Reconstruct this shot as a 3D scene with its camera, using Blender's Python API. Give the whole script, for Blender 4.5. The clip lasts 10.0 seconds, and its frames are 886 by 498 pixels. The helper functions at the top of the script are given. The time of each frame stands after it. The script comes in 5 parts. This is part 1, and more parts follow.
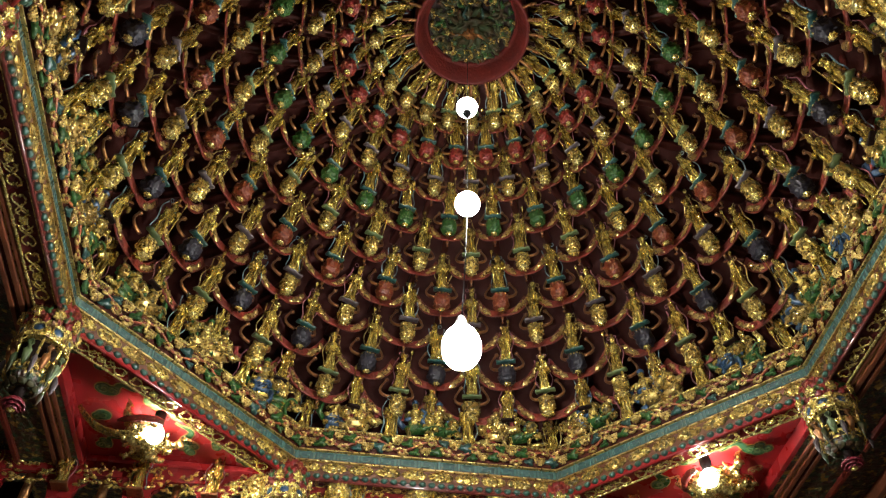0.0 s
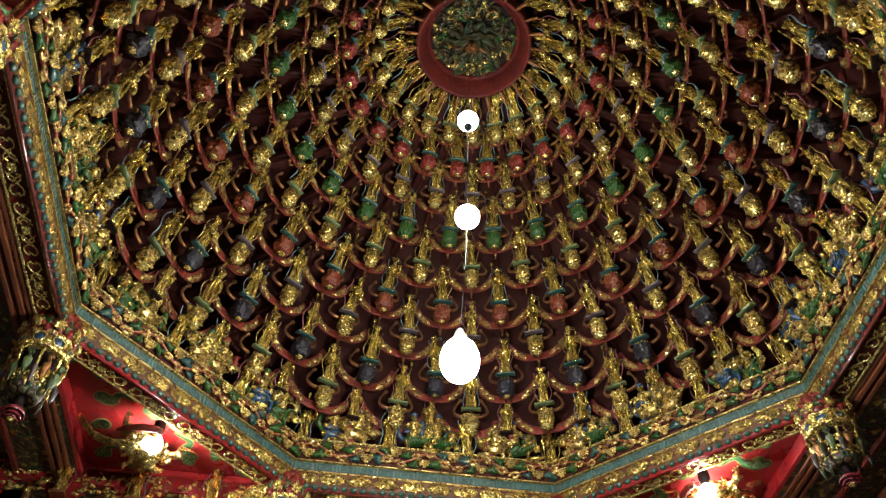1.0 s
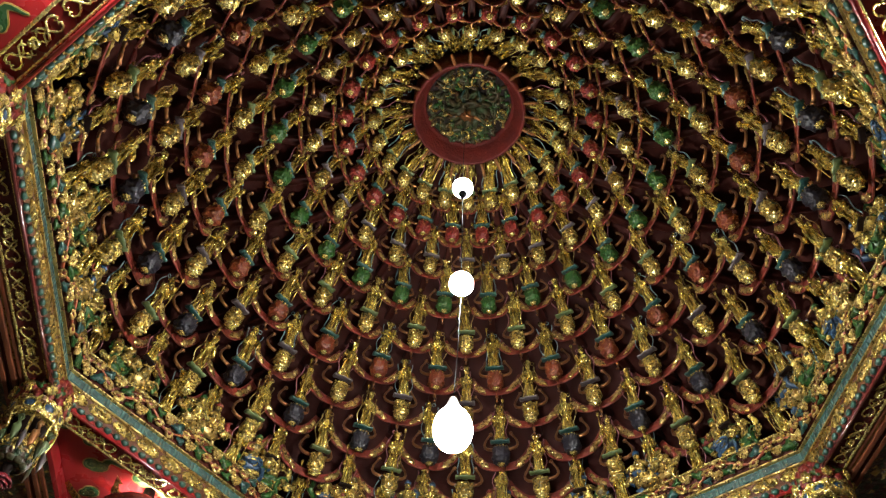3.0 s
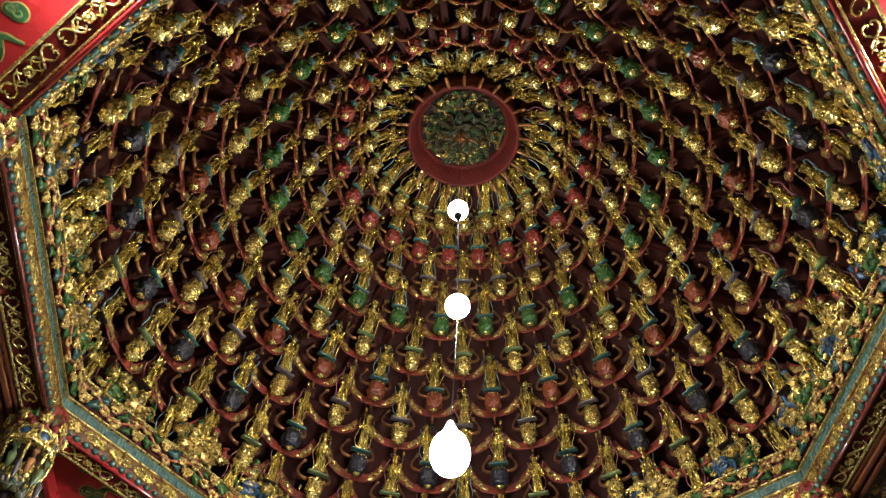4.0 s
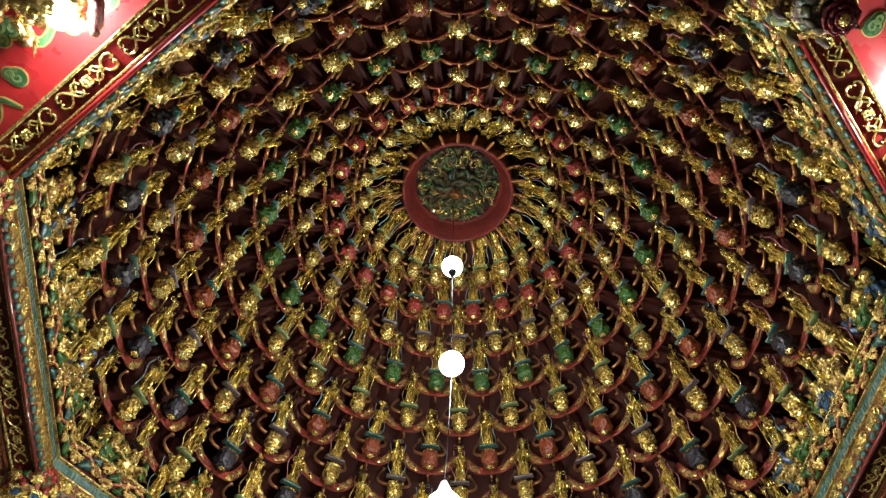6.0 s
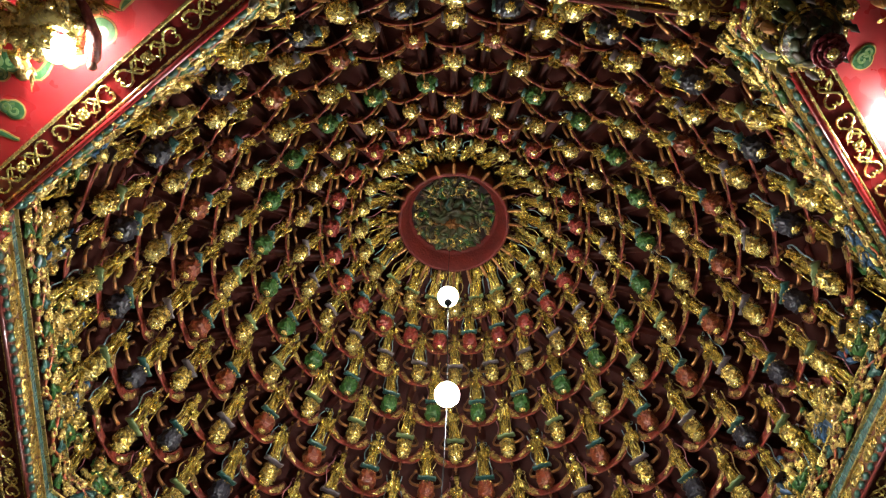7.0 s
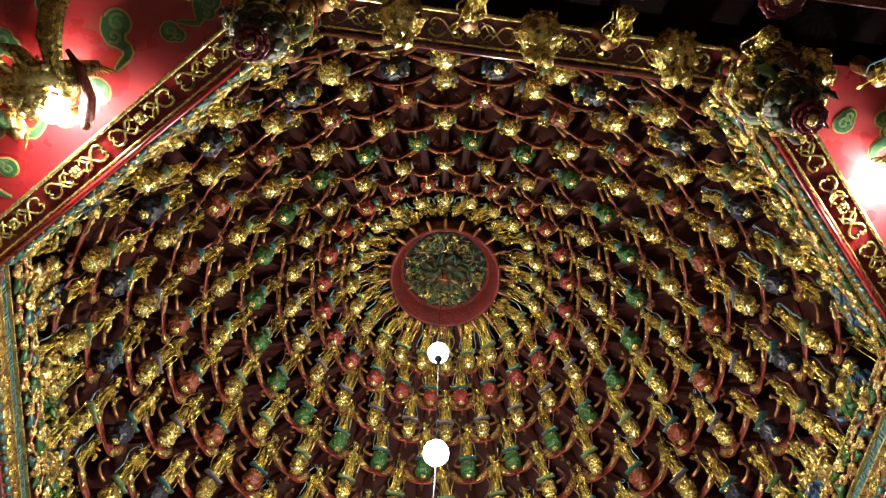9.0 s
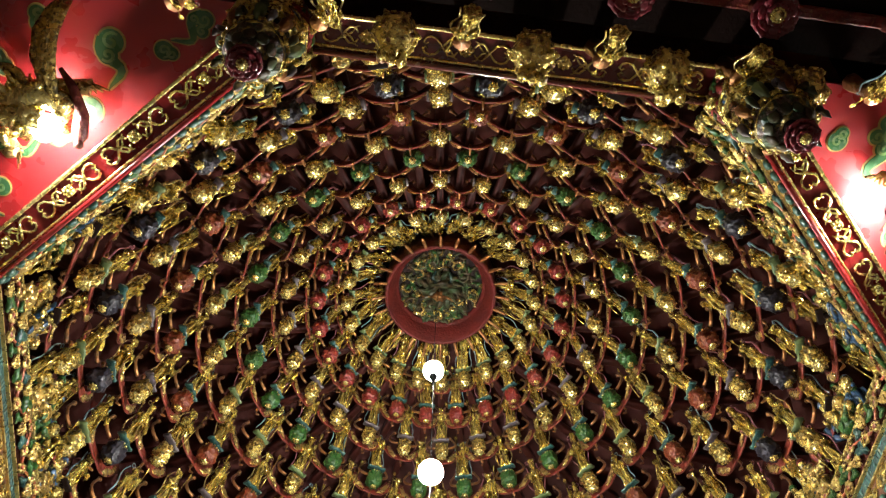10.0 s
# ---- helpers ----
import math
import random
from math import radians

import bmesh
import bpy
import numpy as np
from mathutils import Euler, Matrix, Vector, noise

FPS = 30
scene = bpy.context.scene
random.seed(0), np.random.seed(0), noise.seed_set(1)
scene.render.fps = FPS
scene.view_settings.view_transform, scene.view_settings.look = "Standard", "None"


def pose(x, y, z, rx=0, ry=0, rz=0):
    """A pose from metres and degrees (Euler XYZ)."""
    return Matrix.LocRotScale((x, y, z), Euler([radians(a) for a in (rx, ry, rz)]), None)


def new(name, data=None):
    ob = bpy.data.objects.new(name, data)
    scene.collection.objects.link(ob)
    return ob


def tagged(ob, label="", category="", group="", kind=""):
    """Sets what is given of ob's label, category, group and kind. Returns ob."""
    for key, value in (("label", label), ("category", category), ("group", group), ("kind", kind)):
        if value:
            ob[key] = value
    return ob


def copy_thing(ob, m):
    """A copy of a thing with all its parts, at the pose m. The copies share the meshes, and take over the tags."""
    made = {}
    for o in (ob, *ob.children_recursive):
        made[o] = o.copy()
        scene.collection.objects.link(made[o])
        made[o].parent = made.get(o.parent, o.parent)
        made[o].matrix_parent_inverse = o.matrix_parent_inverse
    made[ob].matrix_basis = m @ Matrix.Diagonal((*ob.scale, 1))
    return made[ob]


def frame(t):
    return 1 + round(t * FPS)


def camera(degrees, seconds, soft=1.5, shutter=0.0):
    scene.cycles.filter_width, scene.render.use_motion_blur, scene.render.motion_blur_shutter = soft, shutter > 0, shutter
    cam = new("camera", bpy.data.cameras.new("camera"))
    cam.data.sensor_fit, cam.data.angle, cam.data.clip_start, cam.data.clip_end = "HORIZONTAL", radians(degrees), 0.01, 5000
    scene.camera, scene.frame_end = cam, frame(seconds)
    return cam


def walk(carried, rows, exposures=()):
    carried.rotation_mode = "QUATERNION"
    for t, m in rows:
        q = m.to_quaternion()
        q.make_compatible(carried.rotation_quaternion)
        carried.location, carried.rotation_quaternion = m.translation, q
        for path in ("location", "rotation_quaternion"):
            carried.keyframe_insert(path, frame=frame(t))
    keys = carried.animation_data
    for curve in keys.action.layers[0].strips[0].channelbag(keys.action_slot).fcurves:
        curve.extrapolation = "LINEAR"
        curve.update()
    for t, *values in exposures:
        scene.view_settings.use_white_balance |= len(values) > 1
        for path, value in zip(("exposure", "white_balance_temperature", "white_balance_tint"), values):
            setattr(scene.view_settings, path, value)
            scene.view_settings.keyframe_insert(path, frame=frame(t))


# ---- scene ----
cam = camera(54.55, 10.0, soft=1.1)
PATH = [
    (0.0, -0.404, -2.335, 1.537, 139.69, -0.71, -7.23),
    (0.5, -0.398, -2.345, 1.531, 139.67, -1.06, -7.49),
    (1.0, -0.396, -2.353, 1.531, 140.41, -1.12, -7.51),
    (1.5, -0.395, -2.358, 1.533, 141.26, -1.16, -7.60),
    (2.0, -0.392, -2.367, 1.534, 142.18, -1.20, -7.65),
    (2.5, -0.390, -2.375, 1.534, 143.49, -1.29, -7.93),
    (4.0, -0.381, -2.394, 1.539, 145.84, -0.61, -7.42),
    (4.5, -0.379, -2.400, 1.539, 146.54, -0.53, -7.37),
    (5.0, -0.376, -2.400, 1.533, 147.38, -0.47, -7.42),
    (5.5, -0.371, -2.415, 1.542, 148.22, -0.42, -7.26),
    (7.0, -0.356, -2.442, 1.543, 151.10, -0.17, -7.24),
    (7.5, -0.350, -2.452, 1.543, 151.77, -0.17, -7.33),
    (8.0, -0.345, -2.463, 1.542, 152.84, -0.13, -7.40),
    (8.5, -0.341, -2.471, 1.542, 153.74, -0.13, -7.65),
    (9.0, -0.334, -2.480, 1.542, 154.45, -0.05, -7.63),
    (9.5, -0.329, -2.487, 1.544, 154.93, 0.03, -7.66),
    (10.0, -0.325, -2.485, 1.554, 155.51, 0.17, -7.66),
]
walk(cam, [(t, pose(x, y, z, rx, ry, rz)) for t, x, y, z, rx, ry, rz in PATH],
     exposures=[(0.0, 0.27), (2.5, 0.30), (5.0, 0.48), (7.5, 0.68), (10.0, 0.88)])

# ---- plan, in metres: an octagonal coffer under a dome of brackets ----
ZL = 4.41                 # lower lip of the octagonal frame
RO = 2.0                  # corner radius of the octagon
AP = RO * math.cos(math.pi / 8)
EDGE = 2 * RO * math.sin(math.pi / 8)
SOF = 0.085              # corner soffits over the lip
SQ = 1.96                 # half side of the square round the octagon
HALL = 5.2                # half side of the hall below
# rings of brackets: radius, height over the lip, kind of carved head, phase in degrees, size
RINGS = [
    (1.765, 0.462, "gold", 7.2, 1.0), (1.686, 0.665, "navy", -0.3, 1.0), (1.576, 0.891, "gold", 7.2, 1.0),
    (1.443, 1.065, "rust", -0.3, 0.97), (1.280, 1.238, "gold", 7.2, 0.94), (1.111, 1.412, "green", -0.3, 0.9),
    (0.930, 1.565, "gold", 7.2, 0.86), (0.757, 1.697, "crimson", -0.3, 0.84), (0.596, 1.850, "gold", 7.2, 0.82),
]
DOME_X = 0.010            # the dome's axis stands a little aside of the octagon's
N = 24

# ---- world and lights: bare bulbs on a cord, one in each corner soffit ----
world = bpy.data.worlds.new("world")
scene.world = world
world.use_nodes = True
world.node_tree.nodes["Background"].inputs[0].default_value = (0.9, 0.85, 0.75, 1)
world.node_tree.nodes["Background"].inputs[1].default_value = 0.02


# ---- materials ----
def node_mat(name):
    m = bpy.data.materials.new(name)
    m.use_nodes = True
    nt = m.node_tree
    return m, nt, nt.nodes["Principled BSDF"]


def mix_rgb(nt, fac, a, b):
    n = nt.nodes.new("ShaderNodeMix")
    n.data_type = "RGBA"
    nt.links.new(fac, n.inputs[0])
    for sock, c in ((n.inputs[6], a), (n.inputs[7], b)):
        if isinstance(c, tuple):
            sock.default_value = (*c, 1)
        else:
            nt.links.new(c, sock)
    return n.outputs[2]


def noise_fac(nt, scale, detail=3.0, lo=0.35, hi=0.65, vec=None):
    n = nt.nodes.new("ShaderNodeTexNoise")
    n.inputs["Scale"].default_value, n.inputs["Detail"].default_value = scale, detail
    if vec is not None:
        nt.links.new(vec, n.inputs["Vector"])
    r = nt.nodes.new("ShaderNodeMapRange")
    r.inputs[1].default_value, r.inputs[2].default_value = lo, hi
    nt.links.new(n.outputs["Fac"], r.inputs[0])
    return r.outputs[0]


def coords(nt):
    """Object coordinates shifted by each object's random number."""
    tc = nt.nodes.new("ShaderNodeTexCoord")
    oi = nt.nodes.new("ShaderNodeObjectInfo")
    mul = nt.nodes.new("ShaderNodeMath")
    mul.operation = "MULTIPLY"
    mul.inputs[1].default_value = 37.0
    nt.links.new(oi.outputs["Random"], mul.inputs[0])
    add = nt.nodes.new("ShaderNodeVectorMath")
    nt.links.new(tc.outputs["Object"], add.inputs[0])
    nt.links.new(mul.outputs[0], add.inputs[1])
    return add.outputs[0]


def add_bump(nt, bsdf, fac, strength, dist):
    b = nt.nodes.new("ShaderNodeBump")
    b.inputs["Strength"].default_value, b.inputs["Distance"].default_value = strength, dist
    nt.links.new(fac, b.inputs["Height"])
    nt.links.new(b.outputs[0], bsdf.inputs["Normal"])


def gilt(name, light, dark, rough=0.3, grime=(0.10, 0.05, 0.015), fold=34.0, bump=0.55, wear=0.56, drape=1.0):
    """Gold leaf: crinkled, worn to a brown ground in places; drape below 1 stretches the folds upright."""
    m, nt, b = node_mat(name)
    v = coords(nt)
    if drape != 1.0:
        st = nt.nodes.new("ShaderNodeMapping")
        st.inputs["Scale"].default_value = (1.0, 1.0, drape)
        nt.links.new(v, st.inputs["Vector"])
        v = st.outputs[0]
    col = mix_rgb(nt, noise_fac(nt, 16, 2, 0.3, 0.7, v), dark, light)
    worn = noise_fac(nt, 38, 4, wear, wear + 0.14, v)
    nt.links.new(mix_rgb(nt, worn, col, grime), b.inputs["Base Color"])
    inv = nt.nodes.new("ShaderNodeMapRange")
    inv.inputs[3].default_value, inv.inputs[4].default_value = 0.88, 0.3
    nt.links.new(worn, inv.inputs[0])
    nt.links.new(inv.outputs[0], b.inputs["Metallic"])
    r = nt.nodes.new("ShaderNodeMapRange")
    r.inputs[3].default_value, r.inputs[4].default_value = rough - 0.07, rough + 0.14
    nt.links.new(noise_fac(nt, 55, 2, 0.3, 0.7, v), r.inputs[0])
    nt.links.new(r.outputs[0], b.inputs["Roughness"])
    add_bump(nt, b, noise_fac(nt, fold, 3, 0.2, 0.8, v), bump, 0.012)
    return m


def paint(name, a, b_col, rough=0.35, scale=9.0, grain=60.0, bump=0.25, dust=None, spec=0.5):
    """Old lacquer or paint: two tones, fine relief, dusty or worn spots."""
    m, nt, b = node_mat(name)
    b.inputs["Specular IOR Level"].default_value = spec
    v = coords(nt)
    col = mix_rgb(nt, noise_fac(nt, scale, 4, 0.3, 0.7, v), a, b_col)
    if dust:
        col = mix_rgb(nt, noise_fac(nt, scale * 4, 5, 0.55, 0.75, v), col, dust)
    nt.links.new(col, b.inputs["Base Color"])
    r = nt.nodes.new("ShaderNodeMapRange")
    r.inputs[3].default_value, r.inputs[4].default_value = rough - 0.08, rough + 0.15
    nt.links.new(noise_fac(nt, scale * 2.3, 3, 0.3, 0.7, v), r.inputs[0])
    nt.links.new(r.outputs[0], b.inputs["Roughness"])
    add_bump(nt, b, noise_fac(nt, grain, 3, 0.2, 0.8, v), bump, 0.006)
    return m


GOLD = gilt("gold_leaf", (0.90, 0.72, 0.22), (0.60, 0.43, 0.11), rough=0.25, grime=(0.10, 0.035, 0.012), fold=44.0, bump=0.9, wear=0.50)
GOLD_OLD = gilt("old_gold", (0.70, 0.53, 0.19), (0.36, 0.23, 0.07), rough=0.28, grime=(0.09, 0.03, 0.012), fold=30.0, bump=0.6)
GOLD_ROBE = gilt("draped_gold_leaf", (0.95, 0.75, 0.20), (0.60, 0.40, 0.07), rough=0.19, grime=(0.07, 0.022, 0.008), fold=120.0, bump=1.0, wear=0.54, drape=0.22)
GOLD_HEAD = gilt("dull_head_gold", (0.70, 0.52, 0.14), (0.30, 0.18, 0.045), rough=0.25, grime=(0.055, 0.04, 0.012), fold=52.0, bump=0.8, wear=0.50)
GOLD_BRIGHT = gilt("bright_gold", (0.92, 0.78, 0.32), (0.76, 0.60, 0.18), rough=0.2, fold=22.0, bump=0.25)
COPPER = gilt("copper_gilt", (0.36, 0.17, 0.065), (0.20, 0.08, 0.03), rough=0.38)
RED = paint("red_lacquer", (0.15, 0.015, 0.008), (0.055, 0.007, 0.005), rough=0.5, scale=22.0, grain=46.0, bump=0.8, dust=(0.20, 0.07, 0.02), spec=0.3)
MAROON_GLOSS = paint("glossy_maroon_lacquer", (0.10, 0.020, 0.016), (0.06, 0.012, 0.010), rough=0.16, spec=0.8, scale=5.0, grain=20.0, bump=0.1)
STRIP_DARK = paint("dark_maroon_strip", (0.10, 0.012, 0.012), (0.07, 0.009, 0.009), rough=0.26, scale=5.0, grain=20.0, bump=0.08)
RED_GLOSS = paint("glossy_red_lacquer", (0.36, 0.022, 0.024), (0.28, 0.016, 0.018), rough=0.27, spec=0.7, scale=3.0, grain=14.0, bump=0.05)
MAROON = paint("maroon_paint", (0.075, 0.013, 0.006), (0.040, 0.008, 0.005), rough=0.55, dust=(0.10, 0.035, 0.010), spec=0.12)
SHELL = paint("dark_dome_boards", (0.062, 0.013, 0.009), (0.034, 0.008, 0.006), rough=0.6, spec=0.1)
NAVY = paint("navy_paint", (0.011, 0.010, 0.016), (0.006, 0.006, 0.010), rough=0.36, scale=25, dust=(0.045, 0.028, 0.022), spec=0.3, grain=42.0, bump=0.6)
RUST = paint("orange_red_paint", (0.13, 0.020, 0.006), (0.06, 0.008, 0.004), rough=0.4, scale=25, dust=(0.30, 0.15, 0.04), spec=0.3, grain=42.0, bump=0.6)
GREEN = paint("green_paint", (0.013, 0.062, 0.009), (0.006, 0.028, 0.005), rough=0.4, scale=25, dust=(0.16, 0.17, 0.05), spec=0.3, grain=42.0, bump=0.6)
CRIMSON = paint("crimson_paint", (0.14, 0.009, 0.008), (0.07, 0.005, 0.005), rough=0.4, scale=25, dust=(0.30, 0.12, 0.04), spec=0.3, grain=42.0, bump=0.6)
TEAL = paint("teal_paint", (0.009, 0.050, 0.042), (0.006, 0.028, 0.026), rough=0.36, scale=20, dust=(0.12, 0.18, 0.12))
BLUE = paint("blue_paint", (0.014, 0.045, 0.095), (0.010, 0.026, 0.052), rough=0.35, scale=20)
MAUVE = paint("mauve_paint", (0.075, 0.06, 0.065), (0.05, 0.035, 0.035), rough=0.4, scale=20)
CARVED_DARK = paint("dark_green_carving", (0.016, 0.038, 0.014), (0.045, 0.018, 0.008), rough=0.4, scale=14, spec=0.2)
OLIVE = paint("olive_green_paint", (0.085, 0.12, 0.04), (0.05, 0.07, 0.028), rough=0.4, scale=20)
FRET = paint("fretwork_teal", (0.045, 0.12, 0.10), (0.035, 0.070, 0.058), rough=0.4, scale=14, dust=(0.20, 0.12, 0.045))
FRET_DEEP = paint("fretwork_ground", (0.026, 0.066, 0.060), (0.022, 0.042, 0.038), rough=0.5, scale=14)
VINE = paint("orange_brown_vine", (0.26, 0.055, 0.018), (0.16, 0.03, 0.012), rough=0.38, scale=18, dust=(0.40, 0.22, 0.06))
RIBBON_PINK = paint("faded_pink_ribbon", (0.24, 0.075, 0.085), (0.15, 0.04, 0.05), rough=0.35, scale=20)
RIBBON_BLUE = paint("pale_blue_ribbon", (0.12, 0.19, 0.20), (0.07, 0.11, 0.12), rough=0.35, scale=20)
TAN = paint("ochre_band", (0.10, 0.036, 0.011), (0.06, 0.014, 0.006), rough=0.42, scale=18, dust=(0.13, 0.03, 0.02))
RED_STRIP = paint("red_strip_lacquer", (0.20, 0.012, 0.012), (0.14, 0.009, 0.009), rough=0.24, scale=4.0, grain=14.0, bump=0.05)
BEAD_GREEN = paint("bead_green", (0.016, 0.064, 0.042), (0.009, 0.034, 0.024), rough=0.35, scale=20)
BROWN = paint("brown_moulding", (0.20, 0.06, 0.025), (0.10, 0.03, 0.014), rough=0.36)
# near-black timber: the shade of ceiling, beam and recesses is in the colour
SHADED_WOOD = paint("dark_timber", (0.010, 0.004, 0.003), (0.006, 0.003, 0.002), rough=0.6, spec=0.08)
# darker copy of the bracket red, with the shade of the gaps in it
SHADED_RED = paint("deep_red_timber", (0.036, 0.007, 0.005), (0.018, 0.004, 0.003), rough=0.55, spec=0.12)
RING_RED = paint("dull_red_ring", (0.075, 0.007, 0.005), (0.040, 0.005, 0.004), rough=0.55, scale=12, spec=0.15, dust=(0.10, 0.018, 0.010), bump=0.6)
ROSE = paint("rose_red_petals", (0.17, 0.016, 0.024), (0.09, 0.009, 0.014), rough=0.3, scale=20)
CLOUD_GREEN = paint("cloud_green", (0.05, 0.15, 0.055), (0.032, 0.10, 0.038), rough=0.24, scale=8, bump=0.05)
CLOUD_LINE = paint("cloud_outline_yellow", (0.46, 0.36, 0.11), (0.36, 0.26, 0.07), rough=0.28, scale=12, bump=0.05)
CLOUD_SWIRL = paint("cloud_swirl_pale_green", (0.17, 0.27, 0.10), (0.12, 0.20, 0.07), rough=0.26, scale=12, bump=0.05)
CLOUD_RED = paint("cloud_pink", (0.50, 0.10, 0.09), (0.40, 0.06, 0.05), rough=0.24, scale=8, bump=0.05)
CREAM = paint("plaster_wall", (0.30, 0.20, 0.13), (0.22, 0.14, 0.09), rough=0.7, scale=2)
TILE = paint("stone_floor", (0.20, 0.17, 0.14), (0.14, 0.11, 0.09), rough=0.35, scale=2, grain=30, bump=0.1)
CAP = paint("white_lamp_cap", (0.75, 0.75, 0.72), (0.65, 0.65, 0.62), rough=0.35)
BLACK = paint("black_flex", (0.008, 0.008, 0.008), (0.006, 0.006, 0.006), rough=0.7, spec=0.08)


def carved_mat(name):
    """Dark carved work: green, brown and gilt patches with deep relief."""
    m, nt, b = node_mat(name)
    v = coords(nt)
    col = mix_rgb(nt, noise_fac(nt, 30, 3, 0.4, 0.6, v), (0.012, 0.04, 0.016), (0.05, 0.016, 0.010))
    gold = noise_fac(nt, 22, 4, 0.56, 0.64, v)
    nt.links.new(mix_rgb(nt, gold, col, (0.50, 0.38, 0.12)), b.inputs["Base Color"])
    nt.links.new(gold, b.inputs["Metallic"])
    b.inputs["Roughness"].default_value = 0.35
    add_bump(nt, b, noise_fac(nt, 24, 4, 0.25, 0.75, v), 1.0, 0.02)
    return m


CARVED = carved_mat("carved_beam_panel")


def bulb_mat(name, strength):
    m, nt, b = node_mat(name)
    b.inputs["Base Color"].default_value = (0.9, 0.9, 0.88, 1)
    b.inputs["Emission Color"].default_value = (1.0, 1.0, 0.96, 1)
    b.inputs["Emission Strength"].default_value = strength
    return m


BULB_LOW = bulb_mat("lit_bulb_large", 570.0)
BULB_UP = bulb_mat("lit_bulb_small", 460.0)
BULB_TOP = bulb_mat("lit_bulb_upper", 210.0)
BULB_CORNER = bulb_mat("lit_bulb_corner", 320.0)


# ---- mesh helpers ----
def finish(bm, name, mats, smooth=True):
    me = bpy.data.meshes.new(name)
    bm.normal_update()
    bm.to_mesh(me)
    bm.free()
    for m in (mats if isinstance(mats, (list, tuple)) else [mats]):
        me.materials.append(m)
    if smooth:
        me.polygons.foreach_set("use_smooth", [True] * len(me.polygons))
    return me


def part(name, bm, material, parent=None, label="", m=None, smooth=True):
    """One mesh object from a bmesh (or a shared mesh), under a thing or a part."""
    me = finish(bm, name, material, smooth) if isinstance(bm, bmesh.types.BMesh) else bm
    ob = new(name, me)
    ob.parent = parent
    if m is not None:
        ob.matrix_basis = m
    return tagged(ob, label)


def thing(name, m, label, category, group="", kind=""):
    ob = new(name)
    ob.matrix_basis = m
    ob.empty_display_size = 0.05
    return tagged(ob, label, category, group, kind)


def box(bm, x0, x1, y0, y1, z0, z1, m=None, mat=0, bevel=0.0):
    g = bmesh.ops.create_cube(bm, size=1)["verts"]
    mt = Matrix.LocRotScale(((x0 + x1) / 2, (y0 + y1) / 2, (z0 + z1) / 2), None, (x1 - x0, y1 - y0, z1 - z0))
    bmesh.ops.transform(bm, matrix=(m @ mt) if m is not None else mt, verts=g)
    faces = {f for v in g for f in v.link_faces}
    for f in faces:
        f.material_index = mat
    if bevel:
        edges = {e for v in g for e in v.link_edges}
        r = bmesh.ops.bevel(bm, geom=list(edges), offset=bevel, segments=1, affect="EDGES")
        for f in r["faces"]:
            f.material_index = mat


def lathe(bm, prof, segs=14, m=None, mat=0, wob=None):
    """A turned form: prof is (radius, height) from one end to the other; wob(angle, height) scales the radius."""
    rows = []
    for r, z in prof:
        ring = []
        for k in range(segs):
            a = 2 * math.pi * k / segs
            q = r * (wob(a, z) if wob else 1)
            p = Vector((q * math.cos(a), q * math.sin(a), z))
            ring.append(bm.verts.new(m @ p if m is not None else p))
        rows.append(ring)
    for a, b in zip(rows, rows[1:]):
        for k in range(segs):
            f = bm.faces.new((a[k], a[(k + 1) % segs], b[(k + 1) % segs], b[k]))
            f.material_index = mat
    for ring, flip in ((rows[0], True), (rows[-1], False)):
        f = bm.faces.new(ring[::-1] if flip else ring)
        f.material_index = mat


def tube(bm, pts, rad, segs=5, mat=0, flat=1.0, closed=False):
    """A round or flattened bar along points; rad is a number or one for each point."""
    pts = [Vector(p) for p in pts]
    n = len(pts)
    rows = []
    up = Vector((0, 0, 1))
    for i, p in enumerate(pts):
        a, b = (pts[i - 1], pts[(i + 1) % n]) if closed else (pts[max(i - 1, 0)], pts[min(i + 1, n - 1)])
        t = (b - a).normalized()
        s = t.cross(up)
        if s.length < 0.05:
            s = t.cross(Vector((0, 1, 0)))
        s.normalize()
        w = s.cross(t)
        r = rad[i] if isinstance(rad, (list, tuple)) else rad
        rows.append([bm.verts.new(p + s * (r * flat * math.cos(2 * math.pi * k / segs)) + w * (r * math.sin(2 * math.pi * k / segs))) for k in range(segs)])
    pairs = list(zip(rows, rows[1:])) + ([(rows[-1], rows[0])] if closed else [])
    for a, b in pairs:
        for k in range(segs):
            bm.faces.new((a[k], b[k], b[(k + 1) % segs], a[(k + 1) % segs])).material_index = mat
    if not closed:
        bm.faces.new(rows[0]).material_index = mat
        bm.faces.new(rows[-1][::-1]).material_index = mat


def blob(bm, c, s, sub=2, rough=0.0, seed=0, mat=0, freq=3.0, m=None):
    """A lumpy carved mass."""
    g = bmesh.ops.create_icosphere(bm, subdivisions=sub, radius=1)["verts"]
    off = Vector((seed * 3.17, seed * 1.31, seed * 0.7))
    for v in g:
        d = 1 + rough * noise.noise(v.co * freq + off) + rough * 0.5 * noise.noise(v.co * freq * 2.3 + off)
        p = Vector((v.co.x * s[0] * d + c[0], v.co.y * s[1] * d + c[1], v.co.z * s[2] * d + c[2]))
        v.co = m @ p if m is not None else p
    for f in {f for v in g for f in v.link_faces}:
        f.material_index = mat


def ring_pose(r, z, deg):
    """Local y points to the dome's axis, z up, x along the ring."""
    a = radians(deg)
    return pose(r * math.cos(a), r * math.sin(a), ZL + z, 0, 0, deg + 90)


def dome_pose(r, z, deg):
    return pose(DOME_X, 0, 0) @ ring_pose(r, z, deg)


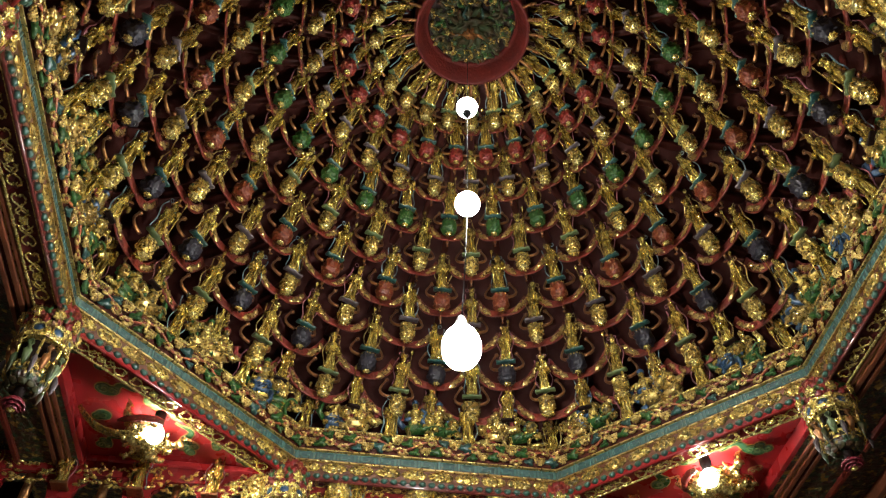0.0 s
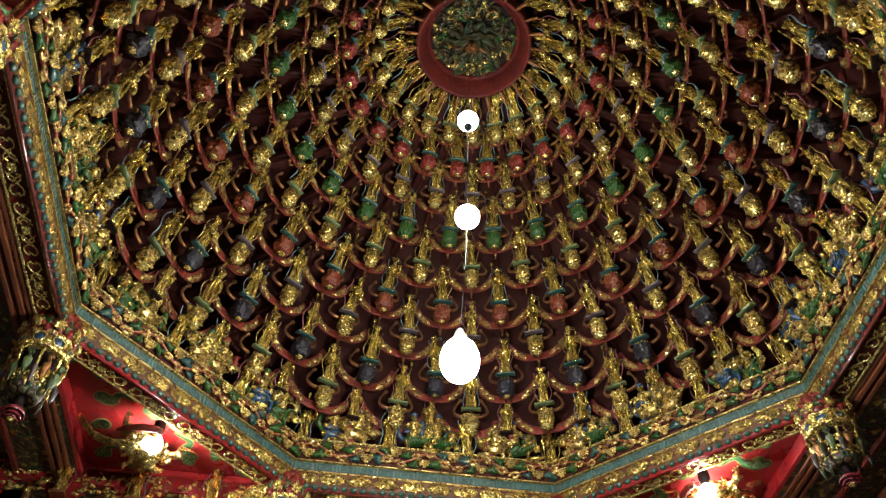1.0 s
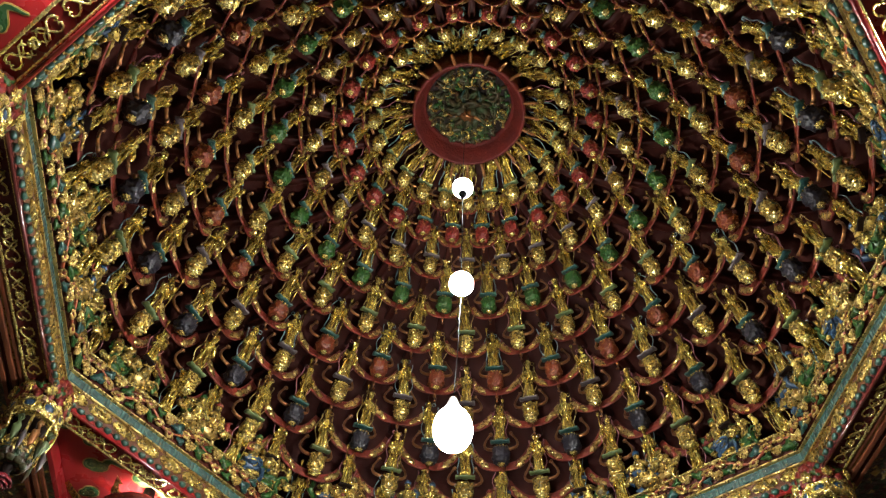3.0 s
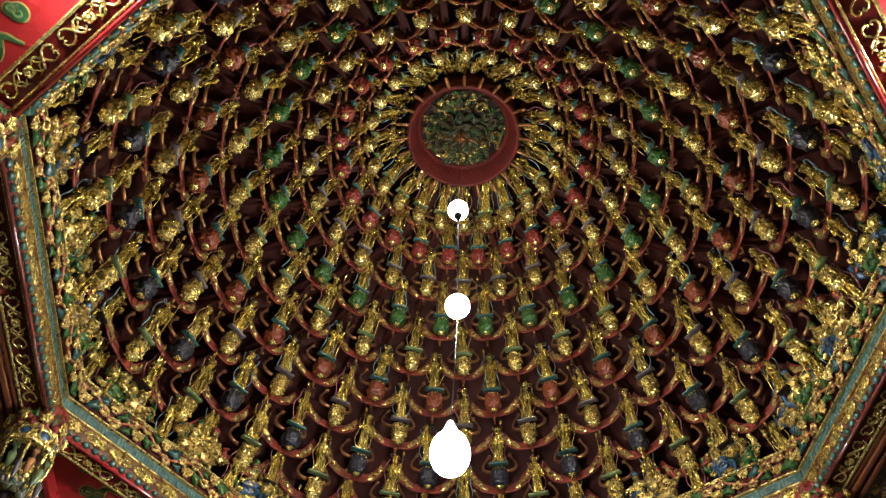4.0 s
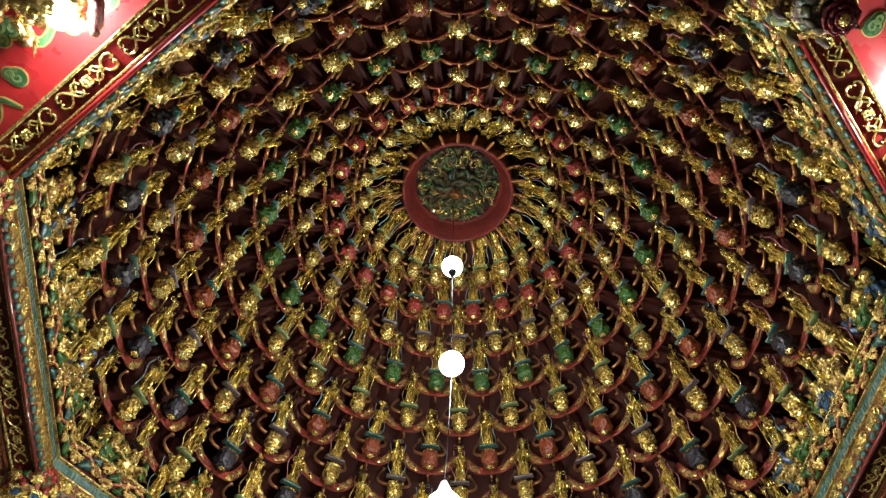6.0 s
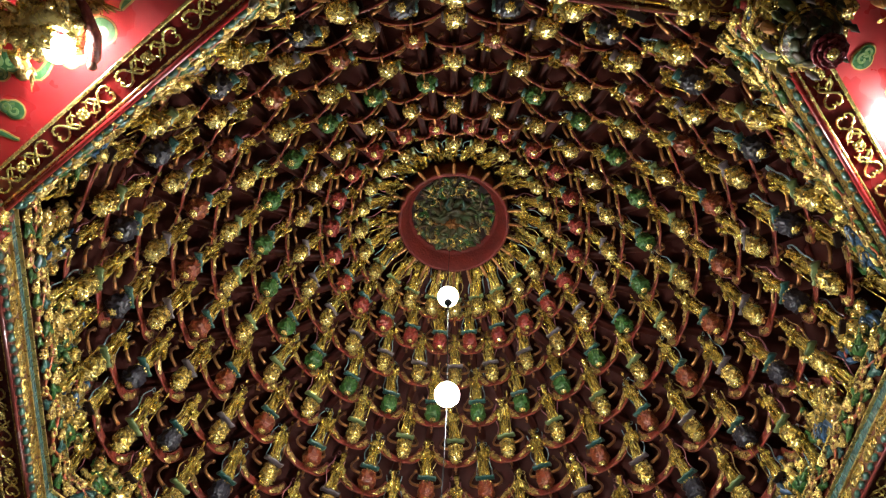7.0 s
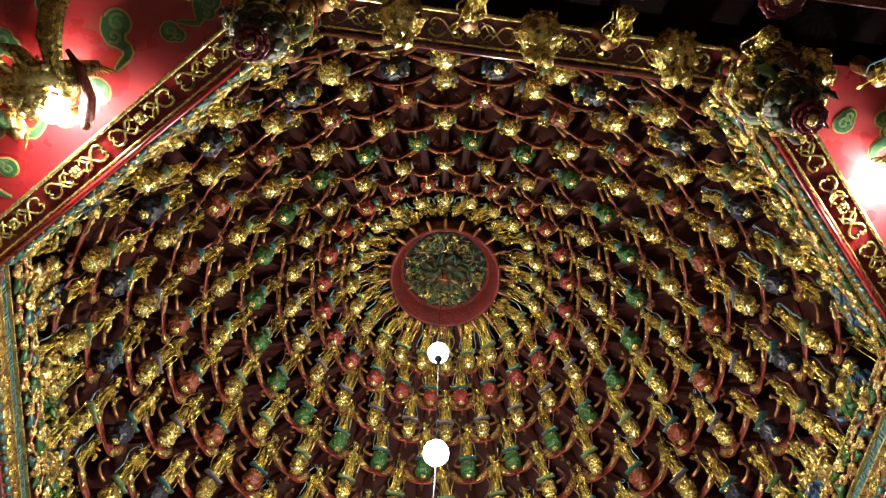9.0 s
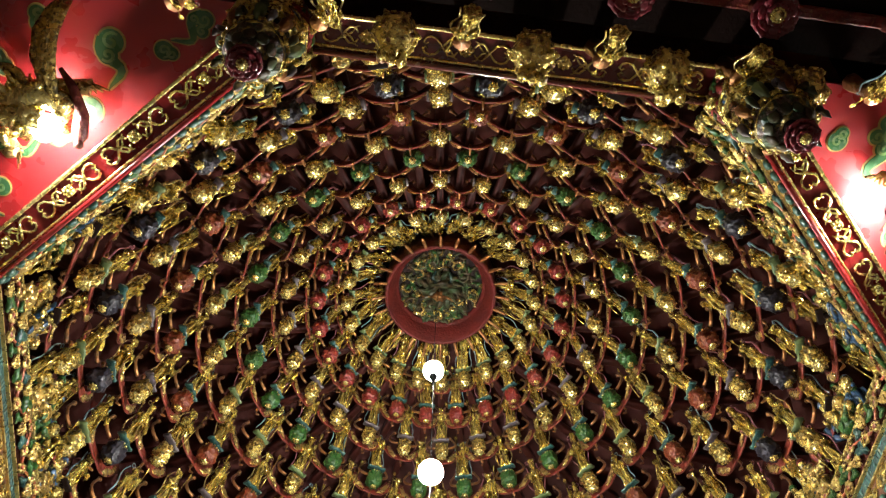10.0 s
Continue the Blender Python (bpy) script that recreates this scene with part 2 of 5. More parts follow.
def edge_pose(k, ap=AP, z=0.0):
    """On the middle of the octagon's edge k: x along the edge, y inwards."""
    return ring_pose(ap, z, 45 * k)


# ---- setting: hall, soffits, frame, dome shell ----
def slab(name, x0, x1, y0, y1, z0, z1, material, label, category):
    bm = bmesh.new()
    box(bm, x0, x1, y0, y1, z0, z1)
    return tagged(part(name, bm, material, smooth=False), label, category, kind="structure")


slab("floor", -HALL, HALL, -HALL, HALL, -0.2, 0.0, TILE, "dull grey-brown stone temple floor", "floor")
for nm, x0, x1, y0, y1 in (("wall_north", -HALL, HALL, HALL, HALL + 0.3), ("wall_south", -HALL, HALL, -HALL - 0.3, -HALL),
                           ("wall_east", HALL, HALL + 0.3, -HALL, HALL), ("wall_west", -HALL - 0.3, -HALL, -HALL, HALL)):
    slab(nm, x0, x1, y0, y1, -0.2, ZL + 0.9, CREAM, "dim ochre plaster wall of the temple hall", "wall")
slab("roof_deck", -HALL - 0.3, HALL + 0.3, -HALL - 0.3, HALL + 0.3, ZL + 2.6, ZL + 2.8, SHADED_WOOD, "dark timber deck above the dome", "roof")

# boards of the flat ceiling round the coffer, near-black for shade, in four pieces
OUT = SQ + 0.34
for nm, x0, x1, y0, y1 in (("ceiling", -HALL, HALL, OUT, HALL), ("ceiling_south", -HALL, HALL, -HALL, -OUT),
                           ("ceiling_east", OUT, HALL, -OUT, OUT), ("ceiling_west", -HALL, -OUT, -OUT, OUT)):
    up = 0.7 if nm == "ceiling_south" else 0.0
    slab(nm, x0, x1, y0, y1, ZL + 0.34 + up, ZL + 0.4 + up, SHADED_WOOD, "timber ceiling boards, near-black to stand for shade", "ceiling")

# shell of the dome behind the brackets
bm = bmesh.new()
prof = [(2.12, 0.28), (2.08, 0.5), (1.97, 0.72), (1.84, 0.94), (1.67, 1.15), (1.47, 1.36), (1.25, 1.55), (1.04, 1.74), (0.82, 1.92), (0.60, 2.08), (0.36, 2.18)]
rows = []
for r, z in prof:
    rows.append([bm.verts.new((r * math.cos(2 * math.pi * k / 72), r * math.sin(2 * math.pi * k / 72), ZL + z)) for k in range(72)])
for a, b in zip(rows, rows[1:]):
    for k in range(72):
        bm.faces.new((a[k], b[k], b[(k + 1) % 72], a[(k + 1) % 72]))
bmesh.ops.solidify(bm, geom=bm.faces[:], thickness=-0.04)
tagged(part("dome_shell", bm, SHELL), "dark red boarded shell behind the dome's brackets", "dome", kind="structure")


def octagon_band(name, ap0, z0, ap1, z1, thick, material, parent, label=""):
    """A band round the octagon between two inner edges, mitred at the corners."""
    bm = bmesh.new()
    c = 1 / math.cos(math.pi / 8)
    ring = []
    for ap, z in ((ap0, z0), (ap1, z1), (ap1 + thick[0], z1 + thick[1]), (ap0 + thick[0], z0 + thick[1])):
        ring.append([bm.verts.new((ap * c * math.cos(radians(22.5 + 45 * k)), ap * c * math.sin(radians(22.5 + 45 * k)), ZL + z)) for k in range(8)])
    for i in range(4):
        a, b = ring[i], ring[(i + 1) % 4]
        for k in range(8):
            bm.faces.new((a[k], a[(k + 1) % 8], b[(k + 1) % 8], b[k]))
    bmesh.ops.recalc_face_normals(bm, faces=bm.faces[:])
    return part(name, bm, material, parent, label, smooth=False)


frame_ob = thing("octagon_frame", Matrix(), "painted and gilded octagonal cornice round the dome", "cornice", kind="structure")
octagon_band("lower_band", AP, -0.005, AP, 0.09, (0.10, 0), TAN, frame_ob, "ochre band under gilt medallions")
octagon_band("gilt_fillet", AP - 0.004, 0.088, AP - 0.002, 0.104, (0.03, 0), TAN, frame_ob, "worn gilt-brown fillet")
octagon_band("fret_band", AP + 0.006, 0.09, AP + 0.006, 0.165, (0.10, 0), FRET_DEEP, frame_ob, "worn teal fretwork band")
octagon_band("rail", AP - 0.012, 0.084, AP - 0.012, 0.094, (0.03, 0), GOLD_OLD, frame_ob, "thin gilt rail")
octagon_band("rail", AP - 0.012, 0.160, AP - 0.012, 0.169, (0.03, 0), GOLD_OLD, frame_ob, "thin gilt rail")
octagon_band("leaf_band", AP + 0.012, 0.169, AP - 0.03, 0.285, (0.12, 0), MAROON, frame_ob, "maroon band with green and gilt leaves")
octagon_band("rail", AP - 0.045, 0.28, AP - 0.045, 0.293, (0.03, 0), GOLD_BRIGHT, frame_ob, "bright gilt edge of the ledge")
octagon_band("ledge", AP - 0.02, 0.27, AP - 0.02, 0.288, (0.42, 0), MAROON, frame_ob, "red ledge on which the figures stand")
# underside strip: lip, board, outer gilt bead


def edge_bar(name, k, a0, a1, z0, z1, material, label):
    """A mitred bar along one edge of the octagon."""
    bm = bmesh.new()
    t8 = math.tan(math.pi / 8)
    vs = [[bm.verts.new((x, -(a - AP), z)) for x, a in ((-a0 * t8, a0), (a0 * t8, a0), (a1 * t8, a1), (-a1 * t8, a1))] for z in (z0, z1)]
    bm.faces.new(vs[0]), bm.faces.new(vs[1][::-1])
    for i in range(4):
        bm.faces.new((vs[0][i], vs[0][(i + 1) % 4], vs[1][(i + 1) % 4], vs[1][i]))
    bmesh.ops.recalc_face_normals(bm, faces=bm.faces[:])
    return part(name, bm, material, frame_ob, label, edge_pose(k), smooth=False)


for k in range(8):
    edge_bar("lip", k, AP + 0.002, AP + 0.022, -0.026, -0.007, RED_STRIP if k % 2 else MAROON_GLOSS, "glossy lacquered lip")
    bm = bmesh.new()
    hx = (AP + 0.012) * math.tan(math.pi / 8) - 0.004
    tube(bm, [(-hx, -0.012, -0.027), (0, -0.012, -0.027), (hx, -0.012, -0.027)], 0.009, 12)
    part("lip_roll", bm, RED_STRIP if k % 2 else MAROON_GLOSS, frame_ob, "glossy rounded lip", edge_pose(k))
    edge_bar("soffit_strip", k, AP + 0.022, AP + 0.135, -0.006, 0.02, RED_STRIP if k % 2 else STRIP_DARK, "lacquered strip under the cornice")
for ap, z, r in ((AP + 0.030, ZL - 0.008, 0.0065), (AP + 0.132, ZL - 0.008, 0.0085)):
    bm = bmesh.new()
    tube(bm, [(ap / math.cos(math.pi / 8) * math.cos(math.pi / 8 + math.pi / 4 * q), ap / math.cos(math.pi / 8) * math.sin(math.pi / 8 + math.pi / 4 * q), z) for q in range(8)], r, 10, closed=True)
    part("bead_rail", bm, GOLD_BRIGHT, frame_ob, "rounded gilt bead")

for k in (1, 3, 5, 7):
    edge_bar("riser", k, AP + 0.10, AP + 0.134, 0.021, SOF - 0.001, RED_GLOSS, "red riser between strip and soffit")

# square of red corner soffits above beams
for sx, sy in ((1, 1), (-1, 1), (-1, -1), (1, -1)):
    bm = bmesh.new()
    k = (AP + 0.10) * math.sqrt(2)
    tri = [(SQ, SQ), (k - SQ, SQ), (SQ, k - SQ)]
    lo = [bm.verts.new((sx * x, sy * y, ZL + SOF)) for x, y in tri]
    hi = [bm.verts.new((sx * x, sy * y, ZL + SOF + 0.03)) for x, y in tri]
    bm.faces.new(lo), bm.faces.new(hi[::-1])
    for i in range(3):
        bm.faces.new((lo[i], lo[(i + 1) % 3], hi[(i + 1) % 3], hi[i]))
    bmesh.ops.recalc_face_normals(bm, faces=bm.faces[:])
    tagged(part("corner_soffit", bm, RED_GLOSS, smooth=False), "glossy red corner panel painted with green clouds", "soffit", "corner soffits", "structure")

for k in range(4):
    near = k == 2
    back, low = (0.10, -0.02) if near else (0.0, 0.004 if k else -0.02)
    m = pose(0, 0, ZL, 0, 0, 90 * k) @ pose(0, back, 0)
    beam = thing("beam", m, "dark red carved beam below the coffer's edge", "beam", "beams of the square", "structure")
    bm = bmesh.new()
    box(bm, -SQ - 0.3, SQ - 0.002, SQ + 0.002, SQ + 0.34, low, 0.30)
    # near beam's core is near-black, its unlit look put into the colour
    part("core", bm, SHADED_WOOD if near else CARVED, beam, smooth=False)
    if k in (1, 3):
        bm = bmesh.new()
        box(bm, -SQ + 0.02, SQ - 0.02, SQ - 0.028, SQ + 0.001, 0.0, SOF - 0.002, bevel=0.003)
        part("trim", bm, RED_GLOSS, beam, "bright red trim", smooth=False)
        for y0, y1, d, mt in ((0.032, 0.052, 0.016, BROWN), (0.054, 0.060, 0.012, GOLD_OLD), (0.062, 0.086, 0.026, BROWN), (0.088, 0.108, 0.014, MAROON), (0.110, 0.134, 0.022, BROWN), (0.322, 0.345, 0.03, RED)):
            bm = bmesh.new()
            box(bm, -SQ + 0.02, SQ - 0.02, SQ + y0, SQ + y1, low - d, low + 0.004, bevel=0.003)
            part("moulding", bm, mt, beam, smooth=False)
        # coffered outer border: carved panel between stepped mouldings
        for y0, y1, z0, nm, mt in ((0.346, 0.60, 0.06, "border_panel", CARVED), (0.60, 0.64, -0.012, "moulding", BROWN), (0.64, 0.655, -0.004, "moulding", GOLD_OLD), (0.655, 0.70, 0.02, "moulding", RED)):
            bm = bmesh.new()
            box(bm, -SQ - 0.3, SQ + 0.3, SQ + y0, SQ + y1, z0, 0.339, bevel=0.004)
            part(nm, bm, mt, beam, smooth=False)

# further beams and boards of the hall ceiling outside the square
for k in range(4):
    for d in (0.62, 1.15, 1.75, 2.4):
        bm = bmesh.new()
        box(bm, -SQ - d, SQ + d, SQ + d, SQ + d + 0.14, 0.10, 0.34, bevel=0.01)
        # beams darkened in colour to stand for the unlit ceiling
        b = part("ceiling_beam", bm, SHADED_RED if d < 1 else SHADED_WOOD, None, m=pose(0, 0, ZL + (0.7 if k == 2 else 0.0), 0, 0, 90 * k), smooth=False)
        tagged(b, "timber beam of the hall ceiling, darkened in colour for shade", "beam", "hall ceiling beams", "structure")


# ---- carved bracket heads ----
def petal_head(seed, scale=1.0):
    """A hanging blossom cut into scale-like petals with deep grooves."""
    bm = bmesh.new()
    g = bmesh.ops.create_icosphere(bm, subdivisions=4, radius=1)["verts"]
    for v in g:
        p = v.co.copy()
        e = [math.copysign(abs(c) ** 0.75, c) for c in p]
        q = Vector((p.x * 2.7, p.y * 2.7, p.z * 2.2)) + Vector((seed * 1.7, 0, seed))
        near = noise.voronoi(q)[0]
        d = 0.80 + 0.62 * min(near[1] - near[0], 0.42) + 0.10 * noise.noise(p * 4)
        v.co = (e[0] * 0.064 * d * (1 - 0.10 * p.z * p.z), e[1] * 0.060 * d, e[2] * 0.074 * d)
    # row of gilt buds round the upper rim
    for i in range(9):
        a = math.pi * (i - 0.5) / 7
        blob(bm, (0.050 * math.cos(a), 0.046 * math.sin(a), 0.056 + 0.003 * (i % 2)), (0.008, 0.008, 0.009), 1, 0.2, i, 1)
    return bm


# bumps of a lion mask: direction, reach, height
MASK_BUMPS = (((0.45, 0.8, 0.38), 0.26, 0.30), ((-0.45, 0.8, 0.38), 0.26, 0.30), ((0, 1, -0.05), 0.30, 0.42), ((0, 0.75, 0.75), 0.28, 0.26),
              ((0.55, 0.65, -0.5), 0.28, 0.30), ((-0.55, 0.65, -0.5), 0.28, 0.30), ((0, 0.7, -0.75), 0.26, 0.24), ((0.75, 0.3, 0.65), 0.25, 0.34),
              ((-0.75, 0.3, 0.65), 0.25, 0.34), ((1, 0, -0.1), 0.34, 0.16), ((-1, 0, -0.1), 0.34, 0.16))


def lion_head(seed):
    """A square gilt mask: brow, snout, cheeks and jaw cut from one block."""
    bm = bmesh.new()
    for v in bmesh.ops.create_icosphere(bm, subdivisions=4, radius=1)["verts"]:
        p = v.co.copy()
        e = [math.copysign(abs(c) ** 0.66, c) for c in p]
        d = 0.90 + 0.16 * noise.noise(p * 3.1 + Vector((seed, 0, 0))) + 0.14 * noise.noise(p * 6.5 + Vector((0, seed, 0)))
        for way, reach, high in MASK_BUMPS:
            q = (p - Vector(way).normalized()).length / reach
            d += high * math.exp(-q * q)
        v.co = (e[0] * 0.056 * d * (1 + 0.10 * p.z), e[1] * 0.052 * d, e[2] * 0.066 * d)
    for f in bm.faces:
        c = f.calc_center_median()
        if abs(c.x) > 0.058 and -0.035 < c.z < 0.02:
            f.material_index = 1
    return bm


def knob_mesh():
    """A gilt rosette that faces down, scalloped in two tiers."""
    bm = bmesh.new()
    lathe(bm, [(0.02, 0.016), (0.036, 0.010), (0.046, 0.002), (0.038, -0.006), (0.022, -0.004), (0.026, -0.011), (0.017, -0.017), (0.008, -0.013), (0.009, -0.021), (0.004, -0.024)], 28, None, 0,
          lambda a, z: 1 + (0.14 * math.cos(7 * a) if z > -0.008 else 0.16 * math.cos(5 * a)))
    return finish(bm, "knob", GOLD_BRIGHT)


def plinth_mesh(material):
    """A rolled bar with a scroll at each end."""
    bm = bmesh.new()
    n = 14
    rows = []
    for i in range(n + 1):
        x = -0.070 + 0.140 * i / n
        w = 1 + 0.16 * math.cos(math.pi * 4 * i / n) - (0.22 if i in (0, n) else 0.0)
        rows.append([bm.verts.new((x, 0.012 + 0.030 * w * math.cos(a), 0.015 * w * math.sin(a))) for a in [2 * math.pi * q / 10 for q in range(10)]])
    for a, b in zip(rows, rows[1:]):
        for q in range(10):
            bm.faces.new((a[q], b[q], b[(q + 1) % 10], a[(q + 1) % 10]))
    bm.faces.new(rows[0]), bm.faces.new(rows[-1][::-1])
    bmesh.ops.recalc_face_normals(bm, faces=bm.faces[:])
    return finish(bm, "plinth", material)


# ---- gilt figures, one plain mesh each ----
def figure(seed, ribbons=True):
    rng = random.Random(seed)
    bm = bmesh.new()
    k = rng.choice((5, 6, 7))
    ph, lean = rng.uniform(0, 6), rng.uniform(-0.012, 0.012)

    def wob(a, z):
        # sharp-edged drapery folds that drift round the body
        deep = 0.30 if z < 0.13 else 0.18
        q = abs(math.sin(0.5 * (k + 1) * a + ph + z * 7 + 0.5 * math.sin(z * 31 + ph)))
        return 0.86 + deep * q ** 0.7 + 0.06 * math.sin((k + 6) * a - ph + z * 24)
    sway = Matrix.Shear("XY", 4, (lean * 6, 0.0)) @ Matrix.Diagonal((0.86, 0.76, 1, 1))
    lathe(bm, [(0.040, 0.0), (0.043, 0.008), (0.037, 0.030), (0.033, 0.055), (0.031, 0.085), (0.026, 0.115), (0.030, 0.135), (0.036, 0.158), (0.038, 0.172), (0.031, 0.188), (0.015, 0.197), (0.011, 0.204)], 34, sway, 0, wob)
    hx = lean * 6 * 0.2
    blob(bm, (hx, 0.006, 0.220), (0.0175, 0.0175, 0.021), 2, 0.12, seed)
    hat = rng.choice((0, 1, 2))
    mt = Matrix.Translation((hx, 0, 0.234))
    if hat == 0:
        lathe(bm, [(0.02, 0), (0.022, 0.006), (0.014, 0.016), (0.009, 0.034), (0.004, 0.044)], 8, mt)
    elif hat == 1:
        lathe(bm, [(0.017, 0), (0.024, 0.012), (0.02, 0.024), (0.008, 0.03)], 8, mt, 0, lambda a, z: 1 + 0.2 * math.sin(4 * a))
        for s in (-1, 1):
            tube(bm, [(hx + s * 0.012, 0, 0.246), (hx + s * 0.026, 0.0, 0.262), (hx + s * 0.02, 0.0, 0.274)], 0.004, 4)
    else:
        lathe(bm, [(0.019, 0), (0.017, 0.02), (0.021, 0.028), (0.01, 0.034)], 8, mt)
    for s in (-1, 1):
        up = rng.random() < 0.45
        e = Vector((s * 0.041, 0.014, 0.135 + rng.uniform(-0.01, 0.02)))
        h = Vector((s * rng.uniform(0.006, 0.034), 0.044, 0.19 if up else rng.uniform(0.11, 0.15)))
        tube(bm, [(s * 0.029, 0, 0.178), e, h], [0.013, 0.015, 0.009], 6)
        d = h + Vector((s * 0.004, 0.0, -0.045))
        tube(bm, [h, (h + d) / 2 + Vector((s * 0.008, 0, 0)), d], [0.014, 0.012, 0.004], 5)
    if rng.random() < 0.5:
        s = rng.choice((-1, 1))
        tube(bm, [(s * 0.036, 0.046, 0.0), (s * 0.038, 0.042, 0.28)], 0.0035, 4)
        blob(bm, (s * 0.038, 0.042, 0.275), (0.012, 0.006, 0.02), 1, 0.3, seed)
    if ribbons:
        for s in (-1, 1):
            n = 12
            pts = [(s * (0.041 + 0.010 * math.sin(2.6 * math.pi * i / n + ph) + 0.010 * math.sin(math.pi * i / n)), -0.012, 0.235 - 0.215 * i / n) for i in range(n + 1)]
            tube(bm, pts, 0.0036, 4, 1, flat=1.6)
        c = rng.uniform(0.25, 0.27)
        for s in (-1, 1):
            tube(bm, [(s * (0.022 + 0.012 * math.cos(2 * math.pi * i / 8)), -0.01, c + 0.012 * math.sin(2 * math.pi * i / 8)) for i in range(8)], 0.003, 4, 1, closed=True)
    # belt and sash
    tube(bm, [(0.037 * math.cos(2 * math.pi * i / 10) + lean * 0.7, 0.03 * math.sin(2 * math.pi * i / 10), 0.117) for i in range(10)], 0.006, 4, closed=True)
    tube(bm, [(0, 0.03, 0.117), (0.004, 0.037, 0.07), (-0.004, 0.038, 0.02)], [0.008, 0.007, 0.009], 5, flat=1.4)
    return finish(bm, "gilt_figure", [GOLD_ROBE, (RIBBON_PINK, RIBBON_BLUE, GOLD_OLD)[seed % 3]])


FIGURES = [figure(s) for s in range(3, 15)]
FIG_LABEL = "small gilt robed temple figure with ribbons on a bracket"

KNOB = knob_mesh()
# one colour of plinth for each ring
PLINTH_COATS = {m.name: plinth_mesh(m) for m in (TEAL, OLIVE, MAUVE)}
PLINTHS = [PLINTH_COATS[m.name] for m in (OLIVE, TEAL, MAUVE, TEAL, OLIVE, TEAL, MAUVE, TEAL, OLIVE)]
HEADS = {"gold": [finish(lion_head(s), "carved_head", [GOLD_HEAD, OLIVE]) for s in (1, 5, 9)]}
for kind_name, mt in (("navy", NAVY), ("rust", RUST), ("green", GREEN), ("crimson", CRIMSON)):
    HEADS[kind_name] = [finish(petal_head(s), "carved_head", [mt, GOLD_OLD]) for s in (2, 6)]
HEAD_WORD = {"gold": "gilt lion-mask", "navy": "navy blossom", "rust": "orange-red blossom", "green": "green blossom", "crimson": "crimson blossom"}


def bar_along(bm, pts, w, h, mat=0):
    """A squared bar along points: w across, h upright."""
    rows = []
    pts = [Vector(p) for p in pts]
    for i, p in enumerate(pts):
        t = (pts[min(i + 1, len(pts) - 1)] - pts[max(i - 1, 0)]).normalized()
        s = t.cross(Vector((0, 0, 1))).normalized()
        u = s.cross(t)
        rows.append([bm.verts.new(p + s * (a * w / 2) + u * (b * h / 2)) for a, b in ((-1, -0.8), (-0.8, -1), (0.8, -1), (1, -0.8), (1, 0.8), (0.8, 1), (-0.8, 1), (-1, 0.8))])
    for a, b in zip(rows, rows[1:]):
        for k in range(8):
            bm.faces.new((a[k], a[(k + 1) % 8], b[(k + 1) % 8], b[k])).material_index = mat
    bm.faces.new(rows[0][::-1]).material_index = mat
    bm.faces.new(rows[-1]).material_index = mat


